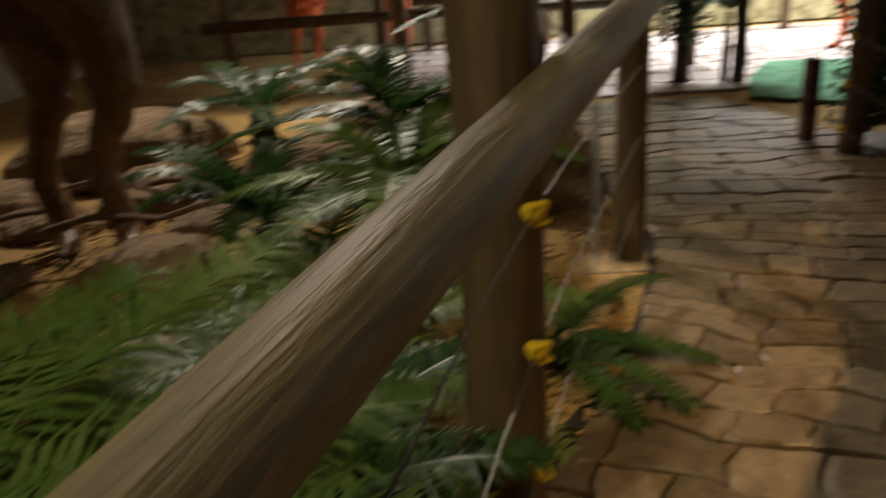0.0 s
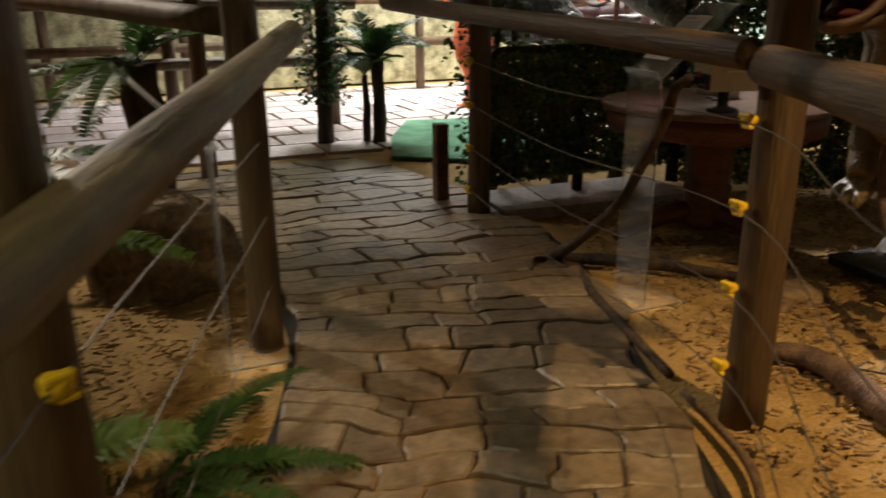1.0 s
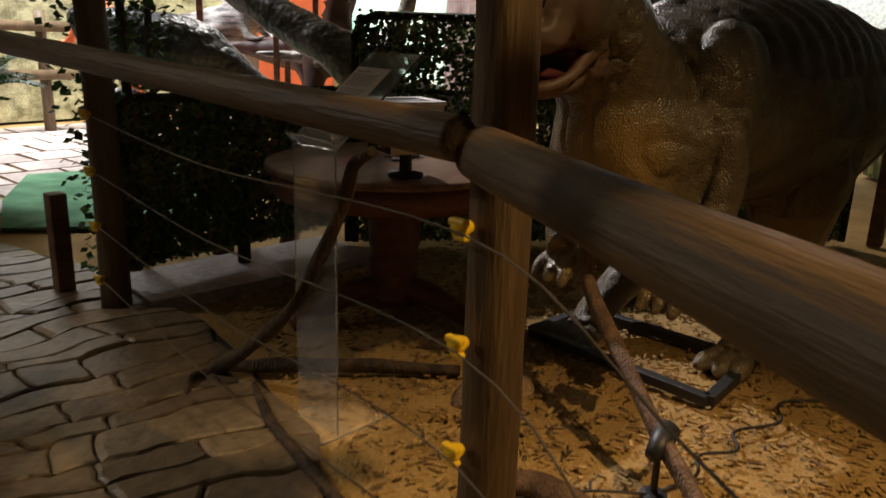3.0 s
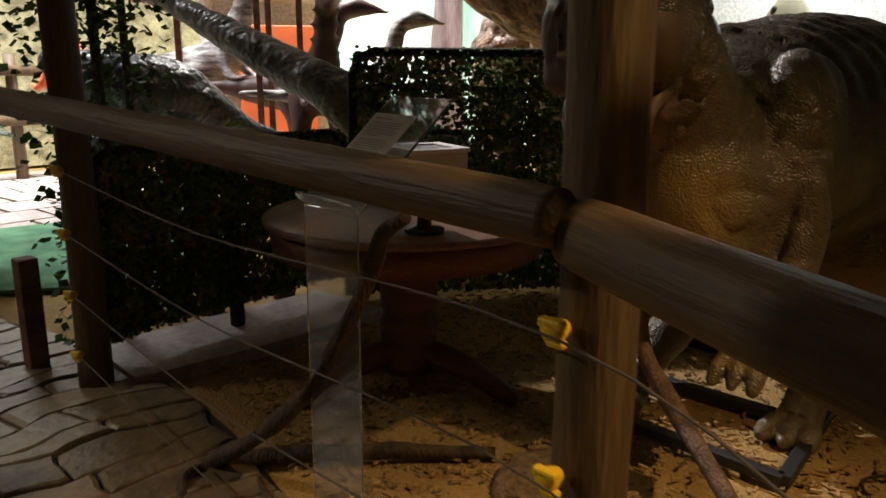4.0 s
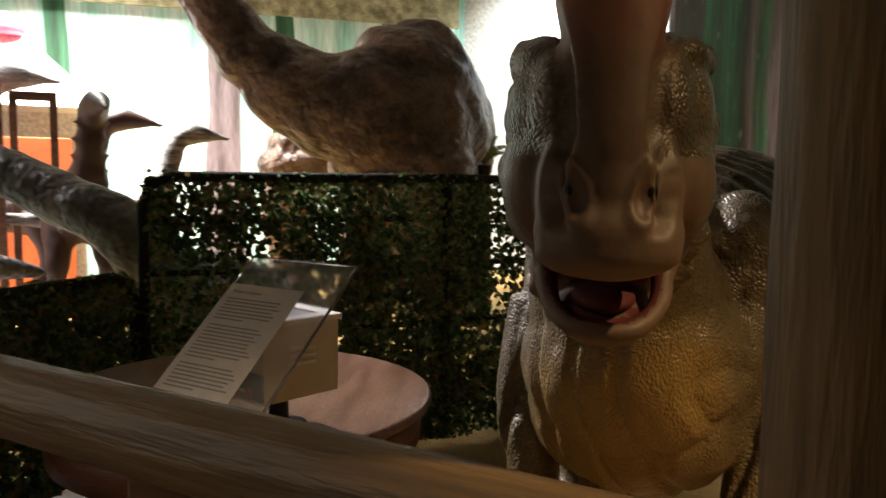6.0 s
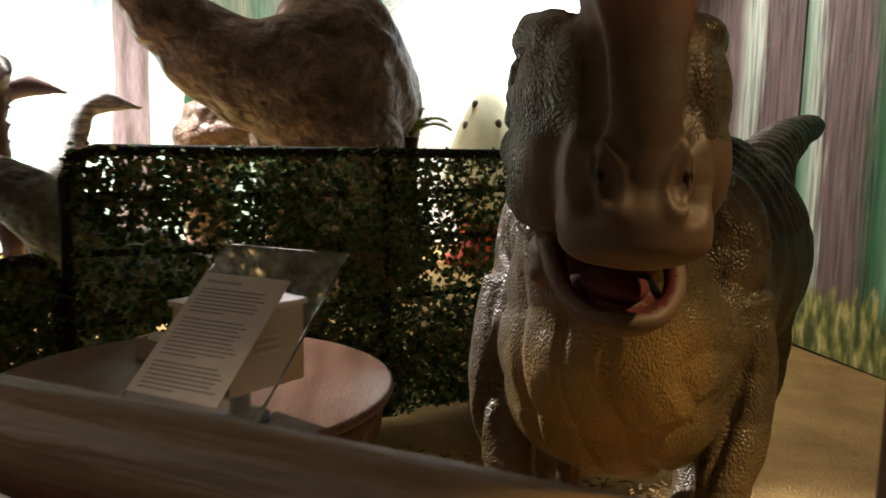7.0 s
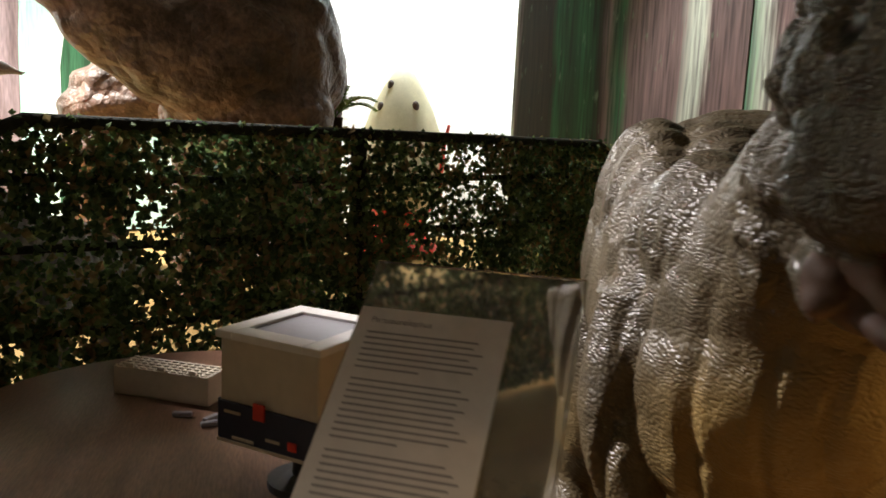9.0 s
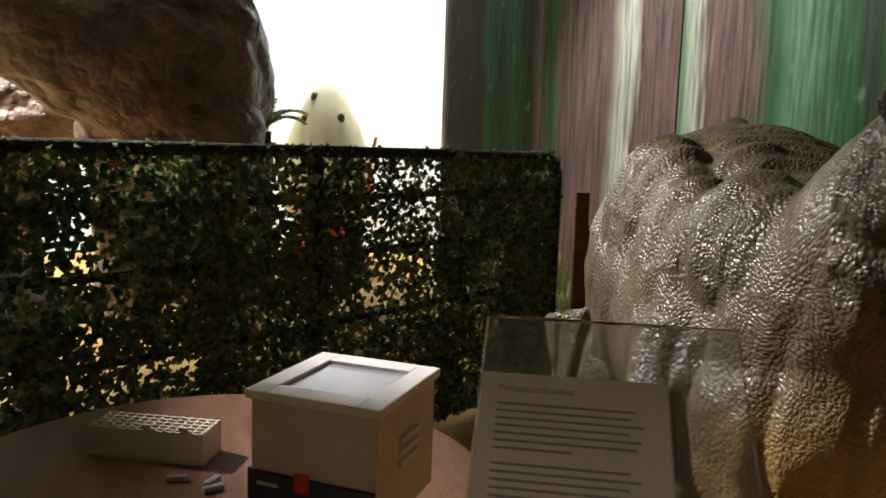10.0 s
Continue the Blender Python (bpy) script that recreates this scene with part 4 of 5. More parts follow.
def para_shape(co, nm):
    v = Vector(co)
    n = Vector(nm)
    r = v - SK
    f, s, z = r.dot(FW), r.dot(SD), v.z
    d = 0.0015 * noise.noise(v * 26)
    if v.x > 1.72:  # skin folds over chest, neck and flank
        w = noise.noise(Vector((v.x * 3, v.y * 3, v.z * 2)))
        q = abs(math.sin(30 * (v.y * 0.9 + v.x * 0.5 + 0.12 * v.z) + 3.0 * w))
        d += 0.019 * (min(1, q * 1.8) - 0.8) * (0.4 + 0.9 * abs(noise.noise(v * 2.3))) * max(0, min(1, (1.16 - z) * 3)) * (1 if z > 0.55 else 0.3)
        d += 0.007 * abs(noise.noise(v * 9))
        if z > 1.0 and v.x > 1.9:
            d += 0.004 * math.sin(90 * v.x + 5 * w)
    elif f < 0.10 and abs(s) > 0.075:
        k = min(1, (0.10 - f) * 12)
        d += k * (0.020 * abs(noise.noise(v * 15)) + 0.010 * abs(noise.noise(v * 42)) + 0.005 * math.sin(70 * z + 25 * f + 5 * noise.noise(v * 6)) * (1 if z < 1.25 else 0.2))
    v = v + n * d
    for side in (-1, 1):  # nostril hollows with their rims, and the groove that runs up from each
        q = Vector((side * s - (0.046 + 0.25 * (z - 1.158)), z - 1.158))
        e = math.sqrt((q.x / 0.017) ** 2 + (q.y / 0.030) ** 2)
        if e < 1.7 and f > 0.12:
            v += n * (-0.010 * ramp01(1.15 - e) + 0.0055 * ramp01(1 - abs(e - 1.25) / 0.42))
        k = (side * s - groove(z)) / 0.016
        if f > 0.06 and 1.105 < z < 1.40 and abs(k) < 1:
            v -= n * 0.021 * (1 - k * k) * min(1, (z - 1.105) * 40, (1.40 - z) * 12)
        if f > 0.06 and z > 1.19 and 0 < side * s < groove(z) - 0.004:
            v += n * 0.005 * min(1, (z - 1.19) * 20) * min(1, (groove(z) - side * s) * 60)
    for side in (-1, 1):  # eye sockets
        q = hd(0.055, side * 0.125, 1.29)
        k = (Vector(co) - q).length / 0.032
        if k < 1:
            v -= n * 0.018 * (1 - k * k)
    return v


def para_face(co, nm):
    r = Vector(co) - SK
    f, s, z = r.dot(FW), r.dot(SD), co[2]
    if -0.06 < f < 0.23 and abs(s) < 0.112 and 0.955 < z < 1.11:
        out = Vector((f - 0.05, s))
        facing = (Vector(nm).dot(FW) * out.x + Vector(nm).dot(SD) * out.y) / max(out.length, 1e-4)
        if z < 1.085 and facing < 0.35 and not (nm[2] < -0.3 and z < 1.0) and (f > 0.02 or abs(s) < 0.08):
            return 1
        if z >= 1.085 and nm[2] < -0.35 and f < 0.19 and abs(s) < 0.085:
            return 1
    for side in (-1, 1):
        if (Vector(co) - hd(0.055, side * 0.125, 1.29)).length < 0.022:
            return 2
    return 0


def para_paint(co, nm):
    v = Vector(co)
    r = v - SK
    f, s = r.dot(FW), r.dot(SD)
    edge = noise.noise(v * 5) * 0.12
    a = 0.0
    if v.x > 1.66:
        side = (v.y - 1.04) / 0.26
        a = ramp01((0.92 - abs(side) + edge * 2) * 2.2) * ramp01((1.02 - v.z + edge) * 5) * ramp01((2.15 - v.x) * 3)
        a = max(a, 0.45 * ramp01((0.70 - v.z + edge) * 5))
        if v.z < 0.42:
            a *= 0.4
    ridge = ramp01((0.066 - abs(s)) * 40) * ramp01((f - 0.02) * 12)
    muzzle = max(ramp01((f - 0.10 + 0.2 * edge) * 16) * ramp01((groove(v.z) + 0.03 - abs(s)) * 40 if v.z > 1.2 else 1), ridge) if v.x < 1.75 else 0.0
    if v.z > 1.36 and abs(s) < 0.075:
        muzzle = 1.0
    blush = 0.9 * ramp01((v.z - 1.31 + 0.5 * edge) * 6) * (1 if abs(s) < 0.08 else 0)
    if v.z < 1.06 and f > -0.02:
        muzzle, blush = 1.0, 0.03
    return a * 0.9, muzzle, blush


PARA = fused("dinosaur_model", bm, 0.0058, [M["para"], M["mouth"], M["dark"]], para_shape, para_face, para_paint, 13)
tip = bmesh.new()
tip.from_mesh(PARA.data)
for side in (-1, 1):  # black balls sunk in the nostril hollows, standing in for their shade
    near = [v.co for v in tip.verts if v.co.x < 1.7 and abs((v.co - SK).dot(SD) - side * 0.046) < 0.006 and abs(v.co.z - 1.158) < 0.006]
    front = sum((c - SK).dot(FW) for c in near) / len(near) - 0.003
    old = set(tip.faces)
    hball(tip, front, side * 0.046, 1.158, 0.008, 0.0085, 0.014)
    for one in tip.faces:
        if one not in old:
            one.material_index, one.smooth = 2, True
old = set(tip.faces)
hball(tip, 0.09, 0, 1.010, 0.10, 0.044, 0.020)            # tongue
for one in tip.faces:
    if one not in old:
        one.material_index, one.smooth = 1, True
tip.to_mesh(PARA.data)
tip.free()
tagged(PARA, "crested grey-brown dinosaur with yellow throat and open red mouth", "dinosaur")
# big sauropod behind the tall screen
bm = bmesh.new()
limb(bm, [(7.3, 3.9, 1.1, 0.2), (6.6, 3.62, 1.42, 0.45), (5.95, 3.45, 1.58, 0.55), (5.35, 3.36, 1.66, 0.50), (4.95, 3.66, 1.62, 0.36), (4.62, 4.02, 1.90, 0.24), (4.36, 4.26, 2.30, 0.165), (4.05, 4.48, 2.8, 0.14), (3.75, 4.6, 3.25, 0.13), (3.4, 4.5, 3.5, 0.10)], 6, segs=24)
ball(bm, (5.42, 3.30, 1.76), (0.42, 0.46, 0.50))
ball(bm, (5.85, 3.62, 1.92), (0.40, 0.40, 0.42))
ball(bm, (5.42, 3.30, 1.25), (0.42, 0.45, 0.55))
limb(bm, [(6.2, 3.9, 1.5, 0.35), (6.15, 4.55, 1.38, 0.34), (6.12, 4.80, 1.15, 0.32), (6.12, 4.85, 0.6, 0.22), (6.12, 4.85, 0.0, 0.2)], 5, segs=16)  # hind leg
for x, y in ((5.35, 3.10), (5.4, 3.66), (6.4, 3.35), (6.45, 3.85)):
    limb(bm, [(x, y, 1.3, 0.28), (x, y, 0.6, 0.2), (x, y, 0.0, 0.2)], 4, segs=14)


def folds(k, amp):
    def shape(co, nm):
        v = Vector(co)
        w = noise.noise(v * k * 0.3)
        return v + Vector(nm) * (amp * (noise.noise(v * k) + 0.6 * math.sin(k * 3 * (v.z + 0.6 * v.x) + 6 * w)))
    return shape


tagged(fused("dinosaur_model", bm, 0.045, [M["brach"]], folds(5, 0.028)), "huge brown long-necked dinosaur behind the netting", "dinosaur")

# grey long-necked dinosaur by the square
bm = bmesh.new()
limb(bm, [(2.62, 5.05, 1.50, 0.045), (2.60, 4.80, 1.52, 0.085), (2.64, 4.5, 1.40, 0.075), (2.70, 4.1, 1.24, 0.095), (2.78, 3.7, 1.07, 0.115), (2.88, 3.38, 0.92, 0.135), (3.2, 3.36, 0.62, 0.20), (3.6, 3.4, 0.52, 0.23), (4.1, 3.4, 0.42, 0.10), (4.5, 3.4, 0.3, 0.03)], 6, segs=20)
for x, y in ((3.2, 3.22), (3.2, 3.52), (3.65, 3.25), (3.65, 3.55)):
    limb(bm, [(x, y, 0.5, 0.10), (x, y, 0.3, 0.08), (x, y, 0.0, 0.09)], 4, segs=12)
tagged(fused("dinosaur_model", bm, 0.02, [M["grey"]], folds(12, 0.006)), "wet-looking grey long-necked dinosaur stretching its neck", "dinosaur")
# dark grey one lying beyond it
bm = bmesh.new()
limb(bm, [(2.25, 5.6, 1.15, 0.07), (2.4, 5.5, 1.02, 0.17), (2.7, 5.4, 0.92, 0.25), (3.05, 5.3, 0.86, 0.22), (3.5, 5.2, 0.6, 0.10), (3.9, 5.2, 0.5, 0.04)], 6, segs=18)
for x, y in ((2.55, 5.3), (2.6, 5.6), (3.0, 5.15), (3.0, 5.45)):
    limb(bm, [(x, y, 0.6, 0.1), (x, y, 0.0, 0.08)], 4, segs=12)
tagged(fused("dinosaur_model", bm, 0.03, [M["grey_dark"]], folds(9, 0.01)), "dark grey bulky dinosaur standing on the square", "dinosaur")


def raptor(x, y, z, yaw, s, material, label, spikes=False):
    """A small standing dinosaur: tail, body, raised neck, beaked head and legs."""
    bm = bmesh.new()
    limb(bm, [(-0.8, 0, 0.75, 0.02), (-0.4, 0, 0.72, 0.06), (0, 0, 0.7, 0.15), (0.22, 0, 0.82, 0.12), (0.34, 0, 1.05, 0.07), (0.40, 0, 1.22, 0.065), (0.50, 0, 1.28, 0.075), (0.64, 0, 1.27, 0.04), (0.76, 0, 1.25, 0.012)], 5, segs=14)
    for q in (-1, 1):
        limb(bm, [(0, q * 0.1, 0.7, 0.1), (0.08, q * 0.13, 0.42, 0.06), (-0.03, q * 0.13, 0.2, 0.035), (0.05, q * 0.13, 0.02, 0.03), (0.15, q * 0.13, 0.015, 0.02)], 4, segs=10)
        limb(bm, [(0.22, q * 0.1, 0.80, 0.04), (0.32, q * 0.14, 0.66, 0.03), (0.42, q * 0.13, 0.68, 0.015)], 4, segs=8)
        if spikes:
            for k in range(4):
                limb(bm, [(0.30 + 0.04 * k, q * 0.05, 0.95 + 0.08 * k, 0.02), (0.27 + 0.04 * k, q * 0.15, 0.98 + 0.08 * k, 0.004)], 2, segs=6)
    ob = fused("dinosaur_model", bm, 0.02, [material], folds(14, 0.004))
    ob.matrix_basis = Matrix.Translation((x, y, 0)) @ Matrix.Rotation(radians(yaw), 4, "Z") @ Matrix.Diagonal((s, s, s, 1))
    return tagged(ob, label, "dinosaur", group="small dinosaurs")


raptor(4.15, 5.15, 0, -120, 1.22, M["maroon"], "dark maroon beaked dinosaur with spiky neck", True)
raptor(4.42, 5.93, 0, -40, 1.22, M["maroon"], "dark maroon beaked dinosaur turning its head")
raptor(4.60, 5.30, 0, -30, 1.14, M["stripe"], "black and white striped small dinosaur")
raptor(4.0, 6.7, 0, -60, 1.45, M["stripe"], "black and white striped dinosaur by the white booth")
raptor(2.9, 6.3, 0, 100, 1.35, M["orange"], "bright orange small dinosaur")
raptor(-1.25, 6.6, 0, -70, 0.8, M["orange"], "orange toy-like dinosaur on the far bank")
raptor(-2.2, 7.2, 0, -60, 0.9, M["orange"], "orange toy-like dinosaur on the far bank")

# brown two-legged dinosaur in the planting
bm = bmesh.new()
limb(bm, [(-3.4, 2.9, 0.9, 0.05), (-2.9, 2.7, 1.0, 0.15), (-2.35, 2.4, 1.12, 0.34), (-1.95, 2.2, 1.3, 0.28), (-1.6, 2.0, 1.6, 0.16), (-1.3, 1.85, 1.75, 0.17), (-1.0, 1.7, 1.7, 0.08)], 6, segs=20)
for x, y in ((-2.28, 2.13), (-2.0, 2.08)):
    limb(bm, [(x - 0.05, y + 0.05, 1.05, 0.19), (x + 0.06, y, 0.66, 0.10), (x - 0.06, y + 0.02, 0.34, 0.062), (x, y - 0.02, 0.06, 0.065), (x + 0.05, y - 0.14, 0.03, 0.04), (x + 0.07, y - 0.24, 0.02, 0.02)], 5, segs=14)
tagged(fused("dinosaur_model", bm, 0.025, [M["brown"]], folds(10, 0.008)), "chestnut-brown two-legged dinosaur standing among ferns", "dinosaur")

# spotted egg on its red stand behind the netting
EGG = empty("spotted_egg", (8.2, 2.95, 0))
bm = lathe([(0.01, 0.35), (0.30, 0.42), (0.44, 0.62), (0.46, 0.85), (0.40, 1.10), (0.30, 1.38), (0.18, 1.62), (0.08, 1.76), (0.01, 1.81)], 32)
part("shell", bm, M["egg"], EGG, "pale yellow egg shell", True)
for a, z, r in ((145, 1.39, 0.285), (217, 1.41, 0.28), (150, 1.60, 0.18), (205, 1.0, 0.42), (170, 1.1, 0.40), (235, 1.1, 0.40)):
    bm = bmesh.new()
    ball(bm, (r * math.cos(radians(a)), r * math.sin(radians(a)), z), (0.035, 0.035, 0.05), None, 12, 8)
    part("spot", bm, M["spot"], EGG, "", True)
part("stand", lathe([(0.42, 0), (0.44, 0.05), (0.30, 0.10), (0.27, 0.36), (0.33, 0.42)], 32), M["red"], EGG, "red stand", True)
tagged(EGG, "pointed pale egg with dark spots on a red stand", "egg")
bm = bmesh.new()
limb(bm, [(8.0, 2.52, 0.5, 0.02), (7.98, 2.5, 1.0, 0.02), (7.95, 2.45, 1.25, 0.015)], 3, segs=8)
tagged(link("red_stake", bm, M["red"], None, True), "slim red stake beside the egg", "stake")


# ---- plants ----
def frond(bm, base, lift, heading, L, n, leaf, droop=0.5, seed=0):
    """A feathered leaf: an arching midrib with two rows of narrow leaflets."""
    R = random.Random(seed)
    h = Vector((math.cos(heading), math.sin(heading), 0))
    pts = []
    for k in range(13):
        q = k / 12
        pts.append(Vector(base) + h * (L * (q * math.cos(lift) + 0.1 * q * q)) + Vector((0, 0, L * (math.sin(lift) * q - droop * q * q))))
    side = h.cross(Vector((0, 0, 1)))
    rows = []
    for k in range(n + 1):
        q = k / n
        i = min(int(q * 12), 11)
        p = pts[i].lerp(pts[i + 1], q * 12 - i)
        d = (pts[i + 1] - pts[i]).normalized()
        r = 0.006 * (1 - 0.8 * q)
        rows.append((q, p, d, bm.verts.new(p - side * r), bm.verts.new(p + side * r), bm.verts.new(p - Vector((0, 0, 1.6 * r)))))
    for a, b in zip(rows, rows[1:]):
        q, p, d = a[:3]
        bm.faces.new((a[3], a[4], b[4], b[3]))
        bm.faces.new((a[4], a[5], b[5], b[4]))
        bm.faces.new((a[5], a[3], b[3], b[5]))
        if q < 0.1:
            continue
        up = side.cross(d)
        w = leaf * (0.35 + 0.65 * math.sin(math.pi * min(1, 0.15 + q * 0.85)))
        for sg, u, v in ((-1, a[3], b[3]), (1, a[4], b[4])):
            o = (side * sg * 0.86 + d * R.uniform(0.35, 0.6) + up * R.uniform(0.05, 0.3)).normalized()
            t = bm.verts.new(p + o * w * R.uniform(0.85, 1.08) - Vector((0, 0, w * 0.12)))
            mid = p + o * w * 0.5 + up * 0.006
            x, y = bm.verts.new(mid - d * 0.006), bm.verts.new(mid + d * 0.006)
            bm.faces.new((u, x, y, v))
            bm.faces.new((x, t, y))


def cycad(x, y, z, n, L, leaf, lift, spread, seed, material, label, trunk=0.07, count=46, droop=0.45):
    R = random.Random(seed)
    ob = empty("cycad", (x, y, 0))
    if z > 0.02:
        bm = bmesh.new()
        limb(bm, [(0, 0, -0.02, trunk), (0.01, 0, z * 0.5, trunk * 0.95), (0, 0, z, trunk * 0.8)], 8, segs=16, wobble=0.5, seed=seed)
        part("trunk", bm, M["bark"], ob, "shaggy dark trunk", True)
    for k in range(n):
        a = spread[0] + (spread[1] - spread[0]) * (k + R.uniform(-0.3, 0.3)) / max(1, n - 1)
        bm = bmesh.new()
        frond(bm, (0, 0, z), R.uniform(*lift), radians(a), L * R.uniform(0.8, 1.1), count, leaf, droop * R.uniform(0.7, 1.3), seed * 50 + k)
        part("frond", bm, material, ob)
    return tagged(ob, label, "palm", group="cycads")


cycad(-1.02, 0.72, 0.16, 16, 0.70, 0.15, (0.25, 0.7), (0, 330), 1, M["leaf_light"], "broad green cycad with feathered fronds behind the handrail")
cycad(-1.45, -0.30, 0.35, 14, 0.90, 0.20, (0.15, 0.7), (-30, 320), 2, M["leaf_light"], "broad green cycad leaning towards the handrail")
cycad(-1.75, -0.33, 0.22, 4, 1.05, 0.27, (0.28, 0.40), (20, 62), 31, M["leaf_light"], "large light green palm with long drooping feathered fronds", 0.06, 64, 0.06)
cycad(-1.30, 0.40, 0.12, 8, 0.72, 0.18, (0.1, 0.45), (-60, 200), 33, M["leaf_light"], "dense light green cycad in the planted bed", 0.06)
cycad(-0.95, 0.15, 0.12, 9, 0.62, 0.12, (0.4, 1.1), (0, 330), 21, M["leaf"], "low dark cycad under the handrail", 0.05)
cycad(-1.25, 1.45, 0.25, 13, 0.60, 0.12, (0.4, 1.2), (0, 330), 22, M["leaf"], "dense dark cycad in the planted bed", 0.07)
cycad(-0.85, 1.75, 0.50, 12, 0.62, 0.13, (0.3, 1.2), (0, 330), 3, M["leaf"], "dark green cycad with arching feathered fronds")
cycad(-0.80, 1.30, 0.42, 11, 0.60, 0.13, (0.2, 0.9), (-20, 330), 35, M["leaf_light"], "bright feathered cycad behind the handrail post", 0.06)
cycad(-0.42, 0.95, 0.05, 6, 0.50, 0.07, (0.15, 0.5), (-60, 60), 4, M["leaf"], "small low cycad spreading over the path edge", 0.04, 34)
cycad(-0.32, 2.95, 0.80, 10, 0.55, 0.12, (0.0, 1.0), (0, 330), 5, M["leaf"], "dark-trunked palm by the far bank", 0.09)
cycad(1.95, 3.25, 0.66, 8, 0.42, 0.09, (0.4, 1.1), (0, 320), 6, M["leaf_light"], "light green cycad tuft behind the low screen", 0.05)
cycad(2.32, 3.2, 0.64, 7, 0.36, 0.08, (0.4, 1.1), (20, 340), 7, M["leaf_light"], "light green cycad tuft behind the low screen", 0.05)
cycad(6.15, 3.02, 1.25, 6, 0.55, 0.10, (0.7, 1.4), (0, 330), 8, M["leaf_light"], "palm tuft beside the bright wall", 0.06)
cycad(-1.7, 3.2, 0.3, 9, 0.7, 0.14, (0.4, 1.1), (0, 330), 9, M["leaf"], "dark green cycad below the brown dinosaur")


def leafy_trunk(x, y, h, r, n, seed, label, spread=0.10, drop=1.0):
    """A slim stem wrapped in ivy leaves."""
    R = random.Random(seed)
    ob = empty("ivy_stem", (x, y, 0))
    bm = bmesh.new()
    limb(bm, [(0, 0, -0.02, r * 1.3), (0.02, 0.01, h * 0.4, r), (-0.01, 0, h, r * 0.8)], 5, segs=12, wobble=0.2, seed=seed)
    part("trunk", bm, M["bark"], ob, "dark thin trunk", True)
    verts, faces = [], []
    for k in range(n):
        z = h * (0.12 + 0.88 * R.random() ** drop)
        a, q = R.uniform(0, 6.28), r + spread * R.random()
        c = Vector((q * math.cos(a), q * math.sin(a), z))
        u = Vector((R.uniform(-1, 1), R.uniform(-1, 1), R.uniform(-1, 0.3))).normalized() * R.uniform(0.025, 0.05)
        w = u.cross(Vector((R.uniform(-1, 1), R.uniform(-1, 1), 1))).normalized() * u.length * 0.42
        i = len(verts)
        verts += [c, c + u * 0.45 + w, c + u, c + u * 0.45 - w]
        faces.append((i, i + 1, i + 2, i + 3))
    me = bpy.data.meshes.new("leaves")
    me.from_pydata([tuple(v) for v in verts], [], faces)
    me.materials.append(M["ivy"])
    lv = new("leaves", me)
    lv.parent, lv["kind"] = ob, "stuff"
    return tagged(ob, label, "plant", group="ivy stems")


leafy_trunk(1.0, 5.05, 2.6, 0.05, 3200, 1, "trunk wrapped in dark plastic ivy beside the square", 0.15)
leafy_trunk(1.50, 3.22, 2.6, 0.02, 2800, 3, "hanging ivy beside the netting post", 0.28, 0.6)
leafy_trunk(1.78, 3.55, 2.6, 0.018, 900, 31, "loose hanging ivy behind the low screen", 0.22, 0.35)
leafy_trunk(1.27, 2.93, 1.0, 0.02, 420, 4, "ivy creeping up the netting post", 0.09)
cycad(1.38, 4.92, 0.62, 18, 0.55, 0.13, (0.35, 1.35), (0, 340), 12, M["leaf"], "slim palm tuft standing beside the turf", 0.05)
cycad(1.30, 4.98, 0.5, 9, 0.40, 0.10, (0.5, 1.35), (0, 340), 14, M["leaf_light"], "second young palm stem beside the turf", 0.03)

# ---- roots, rocks and small things on the sand ----
def root(rows, label, seed, category="root", material="root"):
    bm = bmesh.new()
    limb(bm, rows, 7, segs=12, wobble=0.45, seed=seed)
    return tagged(link("dry_root", bm, M[material], None, True), label, category, group="dry roots")


root([(1.16, 1.22, 0.83, 0.012), (1.16, 1.28, 0.79, 0.016), (1.18, 1.33, 0.72, 0.018), (1.19, 1.42, 0.58, 0.017), (1.2, 1.58, 0.36, 0.018), (1.19, 1.80, 0.16, 0.02), (1.18, 2.02, 0.01, 0.026)], "dark bent branch rising from the sand", 1, "branch", "bark")
root([(1.18, 2.02, 0.0, 0.02), (1.08, 1.98, 0.02, 0.016), (1.02, 1.9, 0.0, 0.01)], "thin root spreading over the path edge", 2, material="bark")
root([(1.20, 2.0, 0.01, 0.022), (1.34, 1.86, 0.03, 0.024), (1.55, 1.66, 0.03, 0.022), (1.75, 1.45, 0.02, 0.02)], "root lying across the sand", 3, material="bark")
root([(1.22, 1.85, 0.0, 0.014), (1.10, 1.55, 0.018, 0.016), (1.03, 1.25, 0.015, 0.016), (0.98, 0.98, 0.0, 0.014)], "thin root along the path edge", 4, material="bark")
root([(1.30, 1.0, 0.0, 0.03), (1.38, 0.86, 0.035, 0.036), (1.36, 0.68, 0.04, 0.036), (1.31, 0.5, 0.03, 0.034), (1.26, 0.3, 0.0, 0.02)], "dry root lying on the sand", 5)
root([(1.40, 0.20, 0.0, 0.02), (1.47, 0.42, 0.03, 0.021), (1.56, 0.56, 0.10, 0.022), (1.66, 0.72, 0.17, 0.022), (1.80, 0.93, 0.28, 0.022), (1.90, 1.08, 0.38, 0.022), (1.90, 1.10, 0.52, 0.022), (1.88, 1.08, 0.66, 0.016)], "twisted reddish root standing out of the sand", 6)
root([(0.40, -0.2, 0.02, 0.008), (0.62, 0.2, 0.02, 0.01), (0.84, 0.52, 0.02, 0.012), (0.92, 0.85, 0.02, 0.01)], "thin root beside the path", 7)

